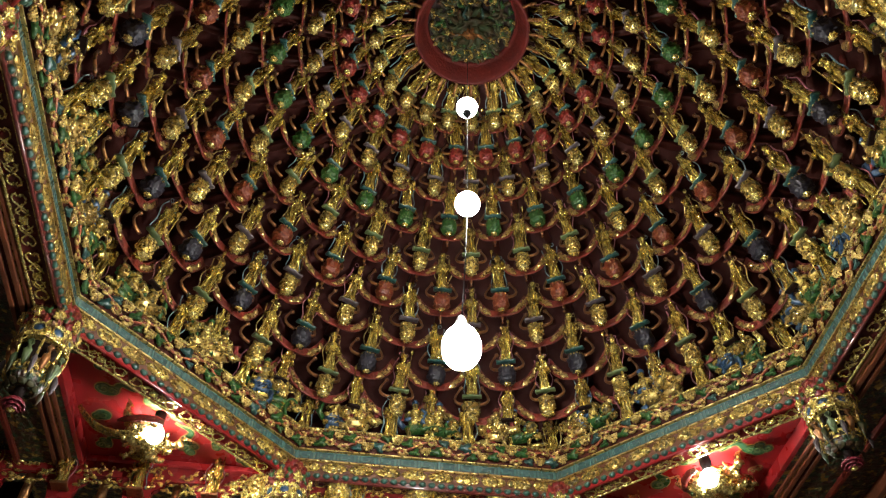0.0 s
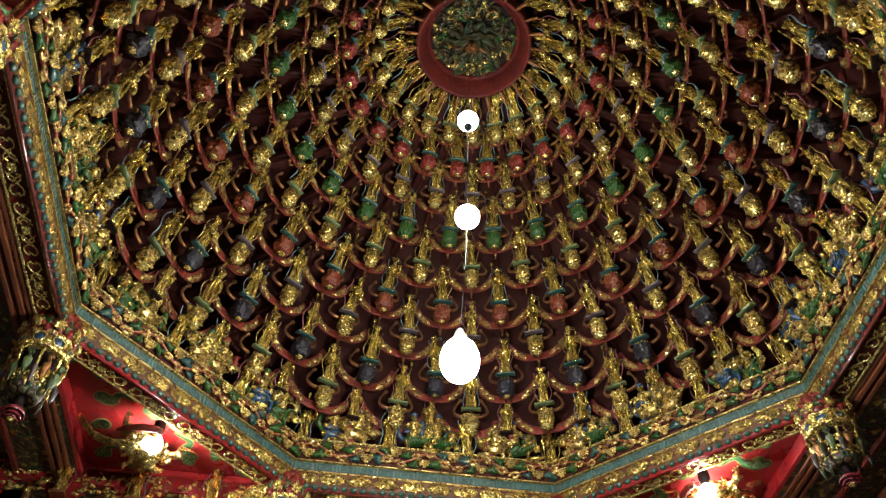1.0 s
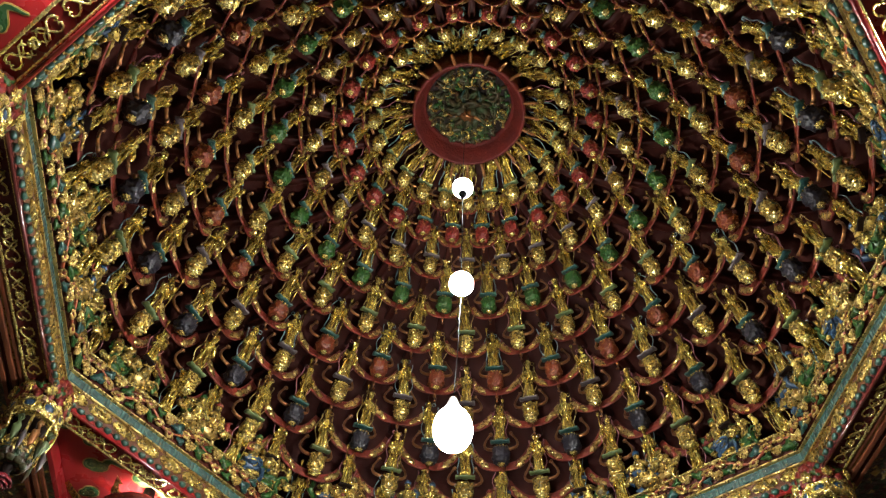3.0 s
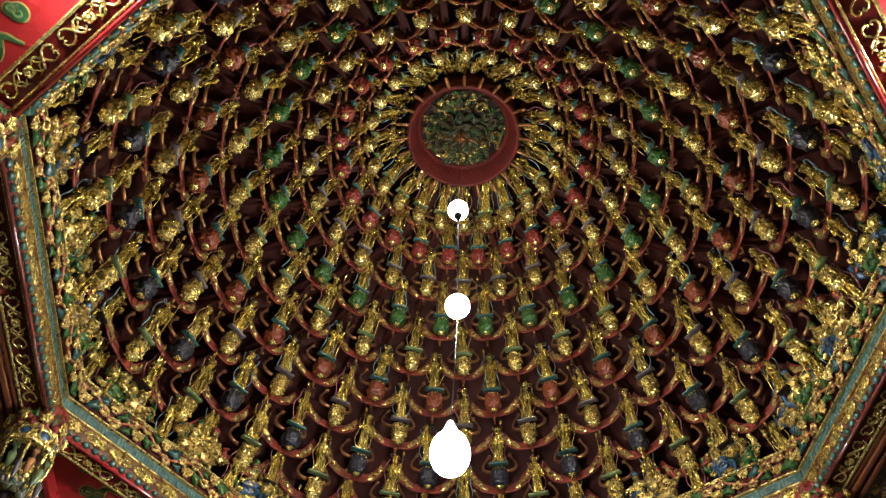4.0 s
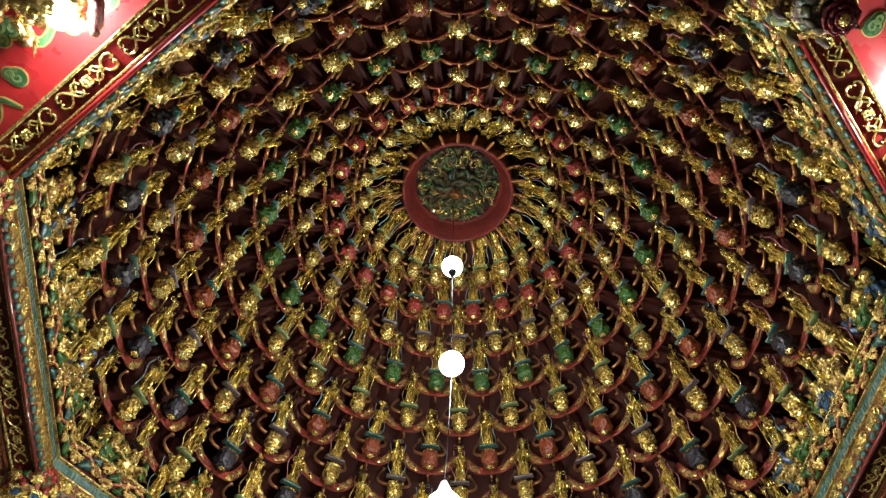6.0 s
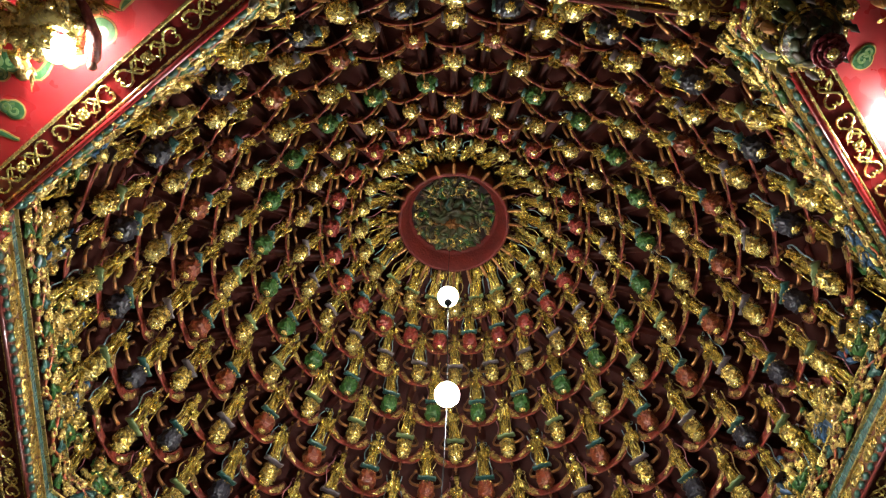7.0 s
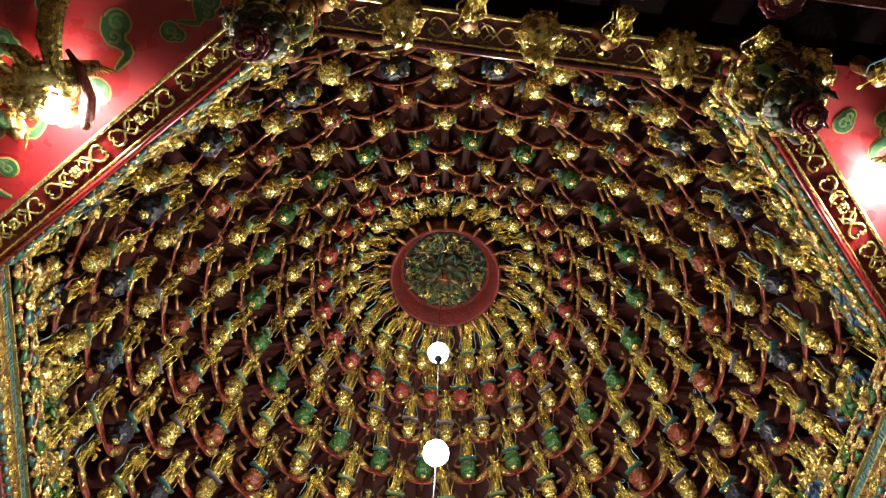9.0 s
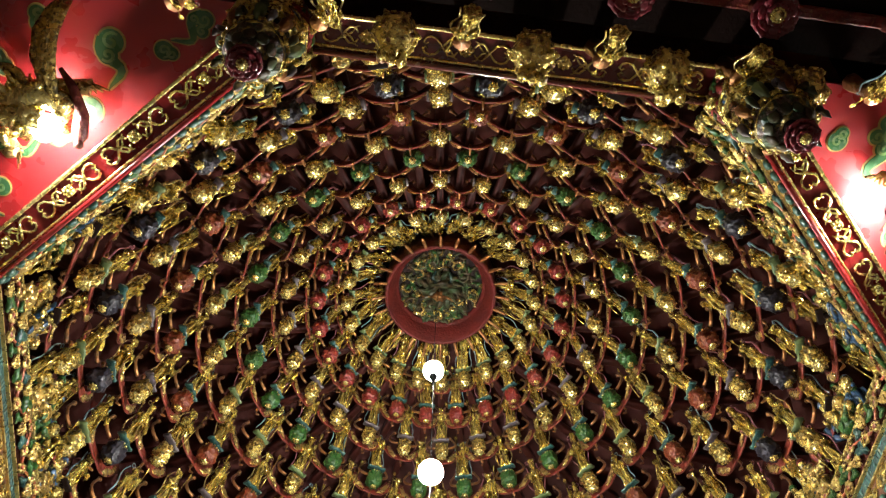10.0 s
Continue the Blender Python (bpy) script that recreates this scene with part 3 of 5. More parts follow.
def bracket(i):
    """The first bracket of ring i, with its head, plinth and arms."""
    r, z, kind_name, phase, sc = RINGS[i]
    if i + 1 < len(RINGS):
        r2, z2, sc2 = RINGS[i + 1][0], RINGS[i + 1][1], RINGS[i + 1][4]
    else:
        r2, z2, sc2 = 0.42, 1.98, 0.7
    ob = thing("bracket", dome_pose(r, z, phase), "red dome bracket with a " + HEAD_WORD[kind_name] + " end and gilt scrolls", "bracket", "brackets of the dome")
    ax, ay, az = r2 * math.sin(radians(7.5)), r - r2 * math.cos(radians(7.5)), z2 - z - 0.045 * sc2

    def arm_point(u, s):
        return (s * ax * u ** 0.8, (-0.055 - 0.02 * u) * sc, -0.03 * sc + (az * 0.9 + 0.03 * sc) * u ** 2.2)

    # bow-shaped cross arms that carry the next ring
    for s in (-1, 1):
        bm = bmesh.new()
        pts = []
        for q in range(8):
            u = q / 7
            pts.append(arm_point(u, s))
        bar_along(bm, pts, 0.011 * sc, 0.054 * sc)
        arm = part("cross_arm", bm, RED, ob)
        bm = bmesh.new()
        for q in range(4):
            u = 0.45 + 0.11 * q
            p = Vector(arm_point(u, s))
            d = Vector(arm_point(u + 0.05, s)) - p
            m = Matrix.Translation(p + Vector((0, 0.010 * sc, (0.006 if q % 2 else -0.008) * sc))) @ Matrix.Rotation(-math.atan2(d.z, d.x), 4, "Y")
            blob(bm, (0, 0, 0), (0.027 * sc, 0.007 * sc, 0.015 * sc), 2, 0.9, q + i * 9, m=m, freq=4.0)
        part("gilt_leaf", bm, GOLD_OLD, arm, "gilt leaf carving")
    # arm back to the shell, its red darkened for the shade between brackets
    bm = bmesh.new()
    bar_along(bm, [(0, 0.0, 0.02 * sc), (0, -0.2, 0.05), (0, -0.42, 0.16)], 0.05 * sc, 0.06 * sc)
    part("radial_arm", bm, SHADED_RED, ob)
    head = part("carved_head", HEADS[kind_name][0], None, ob, HEAD_WORD[kind_name] + " carving", Matrix.LocRotScale((0, 0.02 * sc, 0), Euler((radians(-14), 0, 0)), (sc * (0.84 if kind_name == "gold" else 0.87),) * 3))
    part("knob", KNOB, None, head, "small gilt flower knob", Matrix.LocRotScale((0, 0.012, -0.074), Euler((radians(8), 0, 0)), (1.0 if kind_name == "gold" else 0.55,) * 3))
    part("plinth", PLINTHS[i], None, ob, "coloured plinth under the figure", Matrix.LocRotScale((0, 0.04 * sc, 0.088 * sc), Euler((radians(-16), 0, 0)), (sc * 0.86, sc * 0.86, sc * 0.66)))
    # copper-gilt scrolls behind the figure
    for s in (-1, 1):
        bm = bmesh.new()
        pts = []
        for q in range(13):
            u = q / 12
            pts.append((s * (0.040 + 0.066 * math.sin(math.pi * 0.86 * u) - 0.004 * u) * sc, (-0.012 - 0.03 * u) * sc, (0.075 + 0.020 * u + 0.135 * u * u) * sc))
        tube(bm, pts, [0.0105 * sc * (1 - 0.035 * q + 0.16 * (q % 2)) for q in range(13)], 6)
        blob(bm, pts[12], (0.013 * sc,) * 3, 2, 0.5, i)
        part("scroll", bm, COPPER, ob, "copper-gilt scroll")
    # tail under the head
    bm = bmesh.new()
    tube(bm, [(0, -0.050 * sc, -0.02 * sc), (0, -0.074 * sc, -0.065 * sc), (0, -0.066 * sc, -0.105 * sc), (0, -0.040 * sc, -0.130 * sc)], [0.011 * sc, 0.010 * sc, 0.008 * sc, 0.005 * sc], 6)
    part("tail", bm, COPPER, ob, "curved gilt tail under the head")
    return ob


rng = random.Random(7)
for i, (r, z, kind_name, phase, sc) in enumerate(RINGS):
    first = bracket(i)
    for k in range(N):
        deg = phase + 360 / N * k
        ob = first if k == 0 else copy_thing(first, dome_pose(r, z, deg))
        for c in ob.children:
            if c.name.startswith("carved_head"):
                c.data = HEADS[kind_name][rng.randrange(len(HEADS[kind_name]))]
        lean = (-50 if i == 8 else -15 - 1.2 * i) + rng.uniform(-3, 3)
        m = dome_pose(r, z, deg) @ pose(rng.uniform(-0.004, 0.004), 0.044 * sc, 0.100 * sc, lean, rng.uniform(-4, 4), rng.uniform(-14, 14)) @ Matrix.Scale(sc * rng.uniform(0.88, 0.98) * (1.28 if i == 8 else 1.0 + 0.025 * i), 4)
        f = new("gilt_figure", FIGURES[rng.randrange(len(FIGURES))])
        f.matrix_basis = m
        tagged(f, FIG_LABEL, "figurine", "figures of the dome")


# ---- figures and mounted groups on the ledge ----
def mounted_group(seed, body, trim):
    """A beast with a gilt rider, carved as one mass."""
    rng = random.Random(seed)
    bm = bmesh.new()
    s = rng.choice((-1, 1))
    blob(bm, (0, 0, 0.075), (0.075, 0.035, 0.036), 2, 0.25, seed, 0)
    for x in (-0.055, 0.05):
        for y in (-0.018, 0.02):
            tube(bm, [(x, y, 0.07), (x + 0.01 * s, y, 0.035), (x, y, 0.0)], [0.018, 0.012, 0.014], 6, rng.choice((0, 1)))
    blob(bm, (s * 0.085, 0.028, 0.115), (0.034, 0.034, 0.034), 2, 0.5, seed + 3, 1)
    for i in range(9):
        a = i * 0.7
        blob(bm, (s * 0.075 + 0.034 * math.cos(a), 0.014, 0.12 + 0.036 * math.sin(a)), (0.014, 0.014, 0.017), 1, 0.4, i, 2 if i % 2 else 0)
    tube(bm, [(-s * 0.07, 0, 0.08), (-s * 0.11, 0.01, 0.12), (-s * 0.095, 0.015, 0.17), (-s * 0.12, 0.01, 0.19)], [0.016, 0.02, 0.016, 0.006], 6, 2)
    # rider
    lathe(bm, [(0.036, 0.09), (0.034, 0.12), (0.027, 0.145), (0.034, 0.17), (0.028, 0.19), (0.011, 0.20)], 10, Matrix.Translation((-s * 0.01, 0.012, 0)), 1, lambda a, z: 1 + 0.12 * math.sin(5 * a + seed))
    blob(bm, (-s * 0.01, 0.018, 0.215), (0.018, 0.018, 0.021), 2, 0.15, seed, 1)
    lathe(bm, [(0.019, 0.228), (0.022, 0.24), (0.008, 0.256)], 8, Matrix.Translation((-s * 0.01, 0.014, 0)), 2)
    for q in (-1, 1):
        tube(bm, [(-s * 0.01 + q * 0.028, 0.012, 0.18), (-s * 0.01 + q * 0.05, 0.03, 0.15), (-s * 0.01 + q * 0.03, 0.05, 0.165)], [0.013, 0.015, 0.009], 6, 1)
    # leaf-shaped flag
    if rng.random() < 0.6:
        blob(bm, (-s * 0.06, -0.01, 0.17), (0.022, 0.006, 0.04), 2, 0.25, seed, 2, m=Matrix.Rotation(radians(14 * s), 4, "Y"))
    for i in range(9):
        blob(bm, (rng.uniform(-0.12, 0.12), rng.uniform(0, 0.035), rng.uniform(0.0, 0.13)), (rng.uniform(0.018, 0.042), 0.014, rng.uniform(0.012, 0.024)), 2, 0.7, seed + i, rng.choice((1, 1, 0, 2)))
    for i in range(4):
        x0, z0 = rng.uniform(-0.1, 0.1), rng.uniform(0.05, 0.15)
        tube(bm, [(x0 + 0.03 * math.cos(q), 0.035, z0 + 0.025 * math.sin(q)) for q in (0, 0.9, 1.8, 2.7, 3.6, 4.5)], [0.008, 0.008, 0.007, 0.006, 0.005, 0.003], 5, rng.choice((0, 1)))
    return finish(bm, "mounted_figure", [body, GOLD_HEAD, trim])


GROUPS = [mounted_group(21, GREEN, BLUE), mounted_group(22, BLUE, GREEN), mounted_group(23, GOLD_OLD, GREEN), mounted_group(24, GOLD_OLD, CRIMSON), mounted_group(25, GREEN, GOLD), mounted_group(26, GOLD_OLD, BLUE)]
GROUP_LABEL = ["green", "blue", "gilt", "gilt and crimson", "green and gilt", "old gold and blue"]
rng = random.Random(11)


def ledge_radius(deg, back):
    d = (deg + 22.5) % 45 - 22.5
    return (AP - back) / math.cos(radians(d))


for k in range(N):
    deg = 7.5 + 15 * k
    f = new("gilt_figure", FIGURES[rng.randrange(len(FIGURES))])
    f.matrix_basis = ring_pose(ledge_radius(deg, 0.03), 0.288, deg) @ pose(0, 0, 0, rng.uniform(-22, -12), 0, rng.uniform(-15, 15)) @ Matrix.Scale(0.95, 4)
    tagged(f, "small gilt robed figure on the cornice ledge", "figurine", "figures of the ledge")
    deg = 15 * k
    for off in (-1.6, 2.4):
        i = rng.randrange(len(GROUPS))
        f = new("mounted_figure", GROUPS[i])
        f.matrix_basis = ring_pose(ledge_radius(deg + off, 0.005), 0.288, deg + off) @ pose(0, 0, 0, -14, 0, rng.uniform(-12, 12)) @ Matrix.Scale(rng.uniform(0.9, 1.05), 4)
        tagged(f, GROUP_LABEL[i] + " carved rider on a beast on the ledge", "figurine", "riders of the ledge")
    # figure below each navy blossom on a small shelf, coloured near-black as if shaded
    bm = bmesh.new()
    box(bm, -0.040, 0.040, -0.012, 0.022, -0.012, 0.0, bevel=0.004)
    bar_along(bm, [(0, -0.006, -0.010), (0, -0.16, 0.0), (0, -0.32, 0.03)], 0.018, 0.018)
    s = part("figure_shelf", bm, SHADED_WOOD, None, m=ring_pose(1.805, 0.432, deg), smooth=False)
    tagged(s, "small timber shelf under a gilt figure, near-black for shade", "shelf", "figure shelves")
    f = new("gilt_figure", FIGURES[rng.randrange(len(FIGURES))])
    f.matrix_basis = ring_pose(1.800, 0.432, deg) @ pose(0, 0, 0, -12, 0, rng.uniform(-12, 12)) @ Matrix.Scale(0.84, 4)
    tagged(f, "small gilt robed figure on a red shelf", "figurine", "figures of the ledge")

# ---- crown of the dome: red ring, stubs, gilt medallion ----
crown = thing("crown_medallion", pose(DOME_X * 0.8, 0, ZL + 2.05), "carved gilt and green medallion in a red ring", "medallion")
bm = bmesh.new()
RP = [(0.352, 0.10), (0.352, -0.112), (0.343, -0.130), (0.328, -0.122), (0.290, -0.012), (0.280, 0.004), (0.272, 0.006), (0.268, 0.014), (0.268, 0.10)]
rows = [[bm.verts.new((r * math.cos(2 * math.pi * k / 64), r * math.sin(2 * math.pi * k / 64), z)) for k in range(64)] for r, z in RP]
for i in range(len(rows)):
    a, b = rows[i], rows[(i + 1) % len(rows)]
    for k in range(64):
        bm.faces.new((a[k], a[(k + 1) % 64], b[(k + 1) % 64], b[k]))
bmesh.ops.recalc_face_normals(bm, faces=bm.faces[:])
part("ring", bm, RING_RED, crown, "plain red lacquered ring")
bm = bmesh.new()
lathe(bm, [(0.272, 0.10), (0.272, 0.03)], 48)
part("backing", bm, SHADED_WOOD, crown, smooth=False)
rng = random.Random(5)
bm = bmesh.new()
for i in range(380):
    a, q = rng.uniform(0, 6.28), math.sqrt(rng.uniform(0.02, 1)) * 0.258
    m = Matrix.Translation((q * math.cos(a), q * math.sin(a), 0.02)) @ Matrix.Rotation(rng.uniform(0, 6), 4, "Z")
    blob(bm, (0, 0, 0), (rng.uniform(0.016, 0.036), rng.uniform(0.008, 0.016), rng.uniform(0.014, 0.03)), 1, 0.6, i, rng.choice((0, 1, 1, 1, 2)), m=m)
tagged(part("cloud_relief", bm, [GOLD_HEAD, CARVED_DARK, GREEN], crown, "gilt and green cloud carving"), kind="stuff")
for j in range(12):
    bm = bmesh.new()
    c, r0, h = 2 * math.pi * j / 12 + rng.uniform(-0.2, 0.2), rng.uniform(0.15, 0.22), rng.choice((-1, 1))
    pts = []
    for i in range(10):
        a = h * i * rng.uniform(0.35, 0.6) + rng.uniform(0, 0.5)
        q = 0.046 - 0.0035 * i
        pts.append((r0 * math.cos(c) + q * math.cos(a + c), r0 * math.sin(c) + q * math.sin(a + c), 0.004 + 0.010 * math.sin(i * 1.3)))
    tube(bm, pts, [0.017 - 0.0014 * i for i in range(10)], 6, flat=0.7)
    part("cloud_scroll", bm, (GOLD_HEAD, GOLD_OLD, CARVED_DARK)[j % 3], crown, "gilt cloud scroll")
bm = bmesh.new()
blob(bm, (0, 0.01, 0.006), (0.10, 0.092, 0.045), 4, 0.9, 4, freq=3.5)
dragon = part("dragon_head", bm, CARVED_DARK, crown, "dark green dragon head")
LOCK = bmesh.new()
blob(LOCK, (0, 0, 0), (0.042, 0.020, 0.024), 2, 0.7, 5)
LOCK = finish(LOCK, "mane_lock", CARVED_DARK)
for i in range(13):
    a = i * 2 * math.pi / 13
    part("mane_lock", LOCK, None, dragon, "", Matrix.Translation((0.105 * math.cos(a), 0.01 + 0.10 * math.sin(a), 0.0)) @ Matrix.Rotation(a + 0.5, 4, "Z"))
for s in (-1, 1):
    bm = bmesh.new()
    tube(bm, [(s * 0.03, -0.03, -0.01), (s * 0.06, -0.07, -0.02), (s * 0.045, -0.12, -0.01)], [0.014, 0.011, 0.005], 6)
    part("horn", bm, TEAL, dragon, "teal horn")
    bm = bmesh.new()
    tube(bm, [(s * 0.04, 0.05, -0.02), (s * 0.09, 0.075, -0.015), (s * 0.13, 0.06, -0.01)], [0.012, 0.009, 0.004], 6)
    part("whisker", bm, COPPER, dragon, "copper whisker")
bm = bmesh.new()
blob(bm, (0.0, 0.045, -0.03), (0.040, 0.03, 0.03), 3, 0.8, 6, freq=3)
part("snout", bm, COPPER, dragon, "copper-gilt snout")
# cane-shaped gilt hooks round the ring
stub_bm = bmesh.new()
tube(stub_bm, [(-0.016, 0, 0.0), (-0.020, 0, -0.014), (-0.016, 0, -0.027), (-0.006, 0, -0.034), (0.010, 0, -0.036), (0.034, 0, -0.046), (0.062, 0, -0.066)], [0.006, 0.009, 0.010, 0.010, 0.009, 0.009, 0.008], 8)
for x in (0.004, 0.022, 0.040):
    lathe(stub_bm, [(0.010, -0.004), (0.013, 0.0), (0.010, 0.004)], 8, Matrix.Translation((x, 0, -0.036 - 0.45 * max(0, x - 0.004))) @ Matrix.Rotation(radians(100), 4, "Y"))
STUB = finish(stub_bm, "hook", COPPER)
for k in range(N):
    a = radians(15 * k + 7.5)
    part("hook", STUB, None, crown, "", pose(0.366 * math.cos(a), 0.366 * math.sin(a), -0.096) @ Matrix.Rotation(a, 4, "Z"))

# ---- ornaments of the frame ----
med_bm = bmesh.new()
for i in range(11):
    a = 2 * math.pi * i / 11
    blob(med_bm, (0.05 * math.cos(a), 0, 0.020 * math.sin(a)), (0.018, 0.010, 0.014), 1, 0.3, i)
blob(med_bm, (0, 0, 0), (0.055, 0.012, 0.024), 2, 0.35, 3, freq=6)
MEDAL = finish(med_bm, "medallion", GOLD_HEAD)
bead_bm = bmesh.new()
blob(bead_bm, (0, 0, 0), (0.020, 0.014, 0.017), 2, 0.25, 2)
BEAD = finish(bead_bm, "bead", BEAD_GREEN)


def fret_edge():
    bm = bmesh.new()
    n, w = 13, EDGE / 13
    t = 0.0035
    for i in range(n):
        x = -EDGE / 2 + w * i
        for x0, x1, z0, z1 in ((0.06, 0.94, 0.096, 0.106), (0.06, 0.16, 0.106, 0.158), (0.06, 0.82, 0.150, 0.158), (0.72, 0.82, 0.122, 0.150), (0.34, 0.82, 0.114, 0.122), (0.34, 0.44, 0.122, 0.138), (0.88, 0.97, 0.106, 0.160)):
            box(bm, x + x0 * w, x + x1 * w, -0.004, t, z0 + 0.001, z1 - 0.001)
    return finish(bm, "fretwork", FRET, False)


# vine along the upper band: a wavy stem, leaves, grapes
UNITS = 9
UNIT = EDGE / UNITS


def band_y(z):
    return 0.010 + (z - 0.17) * 0.34


def vine_edge():
    bm = bmesh.new()
    n = UNITS * 10
    pts = []
    for i in range(n + 1):
        z = 0.228 + 0.030 * math.sin(2 * math.pi * i / 20)
        pts.append((-EDGE / 2 + EDGE * i / n, band_y(z), z))
    tube(bm, pts, [0.0075 + 0.002 * math.sin(i * 1.9) for i in range(n + 1)], 6)
    return finish(bm, "vine", VINE)


def vine_leaf(seed, mat):
    """A lobed leaf with a raised midrib."""
    bm = bmesh.new()
    n = 22
    mid = bm.verts.new((0, 0.012, 0))
    ring, back = [], []
    for i in range(n):
        a = 2 * math.pi * i / n
        r = 0.046 * (0.50 + 0.42 * abs(math.cos(1.5 * a)) ** 1.5 + 0.12 * math.cos(a) + 0.05 * math.sin(9 * a + seed))
        p = (r * 1.15 * math.cos(a), 0.004 + 0.006 * math.sin(3 * a + seed), r * 0.80 * math.sin(a))
        ring.append(bm.verts.new(p))
        back.append(bm.verts.new((p[0] * 0.9, -0.004, p[2] * 0.9)))
    for i in range(n):
        j = (i + 1) % n
        bm.faces.new((mid, ring[i], ring[j]))
        bm.faces.new((ring[j], ring[i], back[i], back[j]))
    bm.faces.new(back)
    bmesh.ops.recalc_face_normals(bm, faces=bm.faces[:])
    return finish(bm, "leaf", mat)


def grapes():
    bm = bmesh.new()
    for row, n in enumerate((5, 5, 4, 2)):
        for i in range(n):
            blob(bm, (0.0135 * (i - (n - 1) / 2), 0.006, 0.020 - 0.0125 * row), (0.0082, 0.008, 0.0080), 2)
    return finish(bm, "grape_cluster", GOLD_OLD)


def tendril():
    bm = bmesh.new()
    for i in range(7):
        a = i * 0.9
        blob(bm, (0.030 * math.cos(a) * (1 - 0.08 * i), 0.004, 0.018 * math.sin(a)), (0.016, 0.008, 0.010), 1, 0.7, i)
    return finish(bm, "gilt_tendril", GOLD_OLD)


VINE_ME, GRAPES, TENDRIL = vine_edge(), grapes(), tendril()
LEAVES = [vine_leaf(1, GREEN), vine_leaf(2, GREEN), vine_leaf(3, TEAL)]


def openwork(name, t, turn, mat):
    """Gilt scrolls that cross and curl out from a rosette, both ways."""
    bm = bmesh.new()
    main = ((0.026, 0.010), (0.036, 0.026), (0.052, 0.026), (0.066, 0.010), (0.078, -0.008), (0.092, -0.025), (0.110, -0.030), (0.126, -0.024), (0.132, -0.010), (0.124, -0.003), (0.117, -0.010))
    curl = ((0.066, 0.010), (0.060, 0.001), (0.050, 0.004), (0.044, 0.012), (0.032, 0.030), (0.024, 0.033))
    for s in (-1, 1):
        for v in (-1, 1):
            for pts, q in ((main, 1.0), (curl, 0.8)):
                tube(bm, [(s * x, v * y, -0.004 - 0.002 * v * math.sin(30 * x)) for x, y in pts], [t * q * (1.15 if 0 < n < len(pts) - 2 else 0.8) for n in range(len(pts))], 5)
    m = Matrix.Rotation(radians(turn), 4, "Z")
    box(bm, -0.02, 0.02, -0.02, 0.02, -0.006, 0.002, m, bevel=0.004)
    for q in range(8):
        a = math.pi * q / 4
        blob(bm, (0.016 * math.cos(a), 0.016 * math.sin(a), -0.008), (0.007, 0.007, 0.005), 1, 0.4, q)
    blob(bm, (0, 0, -0.009), (0.008, 0.008, 0.006), 1)
    return finish(bm, name, mat)


FRETS, OPEN, OPEN_LIGHT = fret_edge(), openwork("openwork", 0.0048, 0, GOLD_BRIGHT), openwork("openwork", 0.0034, 45, GOLD_OLD)
for k in range(8):
    e = edge_pose(k)
    part("fretwork", FRETS, None, frame_ob, "raised teal key fretwork", e @ pose(0, -0.006, 0))
    part("vine", VINE_ME, None, frame_ob, "orange-brown carved vine", e)
    for i in range(UNITS):
        x, s = -EDGE / 2 + UNIT * (i + 0.5), 1 if i % 2 else -1
        for me, dx, dz in ((LEAVES[(i + k) % 3], -0.052, 0.018 * s), (GRAPES, 0.018, 0.024 * s), (TENDRIL, 0.066, -0.014 * s), (TENDRIL, -0.014, -0.034 * s), (LEAVES[(i * 2 + k) % 3], 0.076, 0.030 * s)):
            z = 0.226 + dz
            sz = rng.uniform(0.62, 0.8) if dx > 0.07 else rng.uniform(0.85, 1.1)
            part(me.name.split(".")[0], me, None, frame_ob, "", e @ pose(x + dx, band_y(z), z, -16, 0, 0) @ Matrix.Rotation(rng.uniform(-0.5, 0.5) if me is not GRAPES else 0.0, 4, "Y") @ Matrix.Scale(sz, 4))
    for i in range(10):
        part("medallion", MEDAL, None, frame_ob, "", e @ pose(-EDGE / 2 + EDGE * (i + 0.5) / 10, 0.003, 0.050) @ Matrix.Diagonal((1.14, 0.6, 1.12, 1)))
    for i in range(28 if k != 6 else 0):
        part("bead", BEAD, None, frame_ob, "", e @ pose(-EDGE / 2 + EDGE * (i + 0.5) / 28, 0.004, -0.008))
    for i in range(4):
        part("openwork", OPEN_LIGHT if k in (2, 6) else OPEN, None, frame_ob, "interlaced gilt openwork", edge_pose(k, AP + (0.076 if k in (2, 6) else 0.084), -0.006) @ pose(0.328 * (i - 1.5), 0, 0) @ Matrix.Diagonal((1.08, 1.0, 1.0, 1.0)))


# ---- roses: a core with three rows of petals ----
ROSE_ROWS = ((9, 0.052, -0.335, 0.029), (7, 0.037, -0.350, 0.024), (5, 0.022, -0.362, 0.017))
bm = bmesh.new()
lathe(bm, [(0.05, -0.322), (0.046, -0.338), (0.03, -0.352), (0.012, -0.362)], 14)
ROSE_CORE = finish(bm, "rose", ROSE)
PETALS = []
for row, (n, r, z, s) in enumerate(ROSE_ROWS):
    bm = bmesh.new()
    blob(bm, (0, 0, 0), (s * 0.95, s * 1.12, 0.008), 3, 0.35, 3 + row, freq=2.0)
    PETALS.append(finish(bm, "petal", ROSE))


def rose(parent, m=None):
    ob = part("rose", ROSE_CORE, None, parent, "red rose with rows of petals", m)
    for row, (n, r, z, s) in enumerate(ROSE_ROWS):
        for i in range(n):
            m = Matrix.Rotation(2 * math.pi * (i + 0.5 * row) / n, 4, "Z") @ Matrix.Translation((r, 0, z)) @ Matrix.Rotation(radians(32), 4, "Y")
            part("petal", PETALS[row], None, ob, "", m)
    return ob


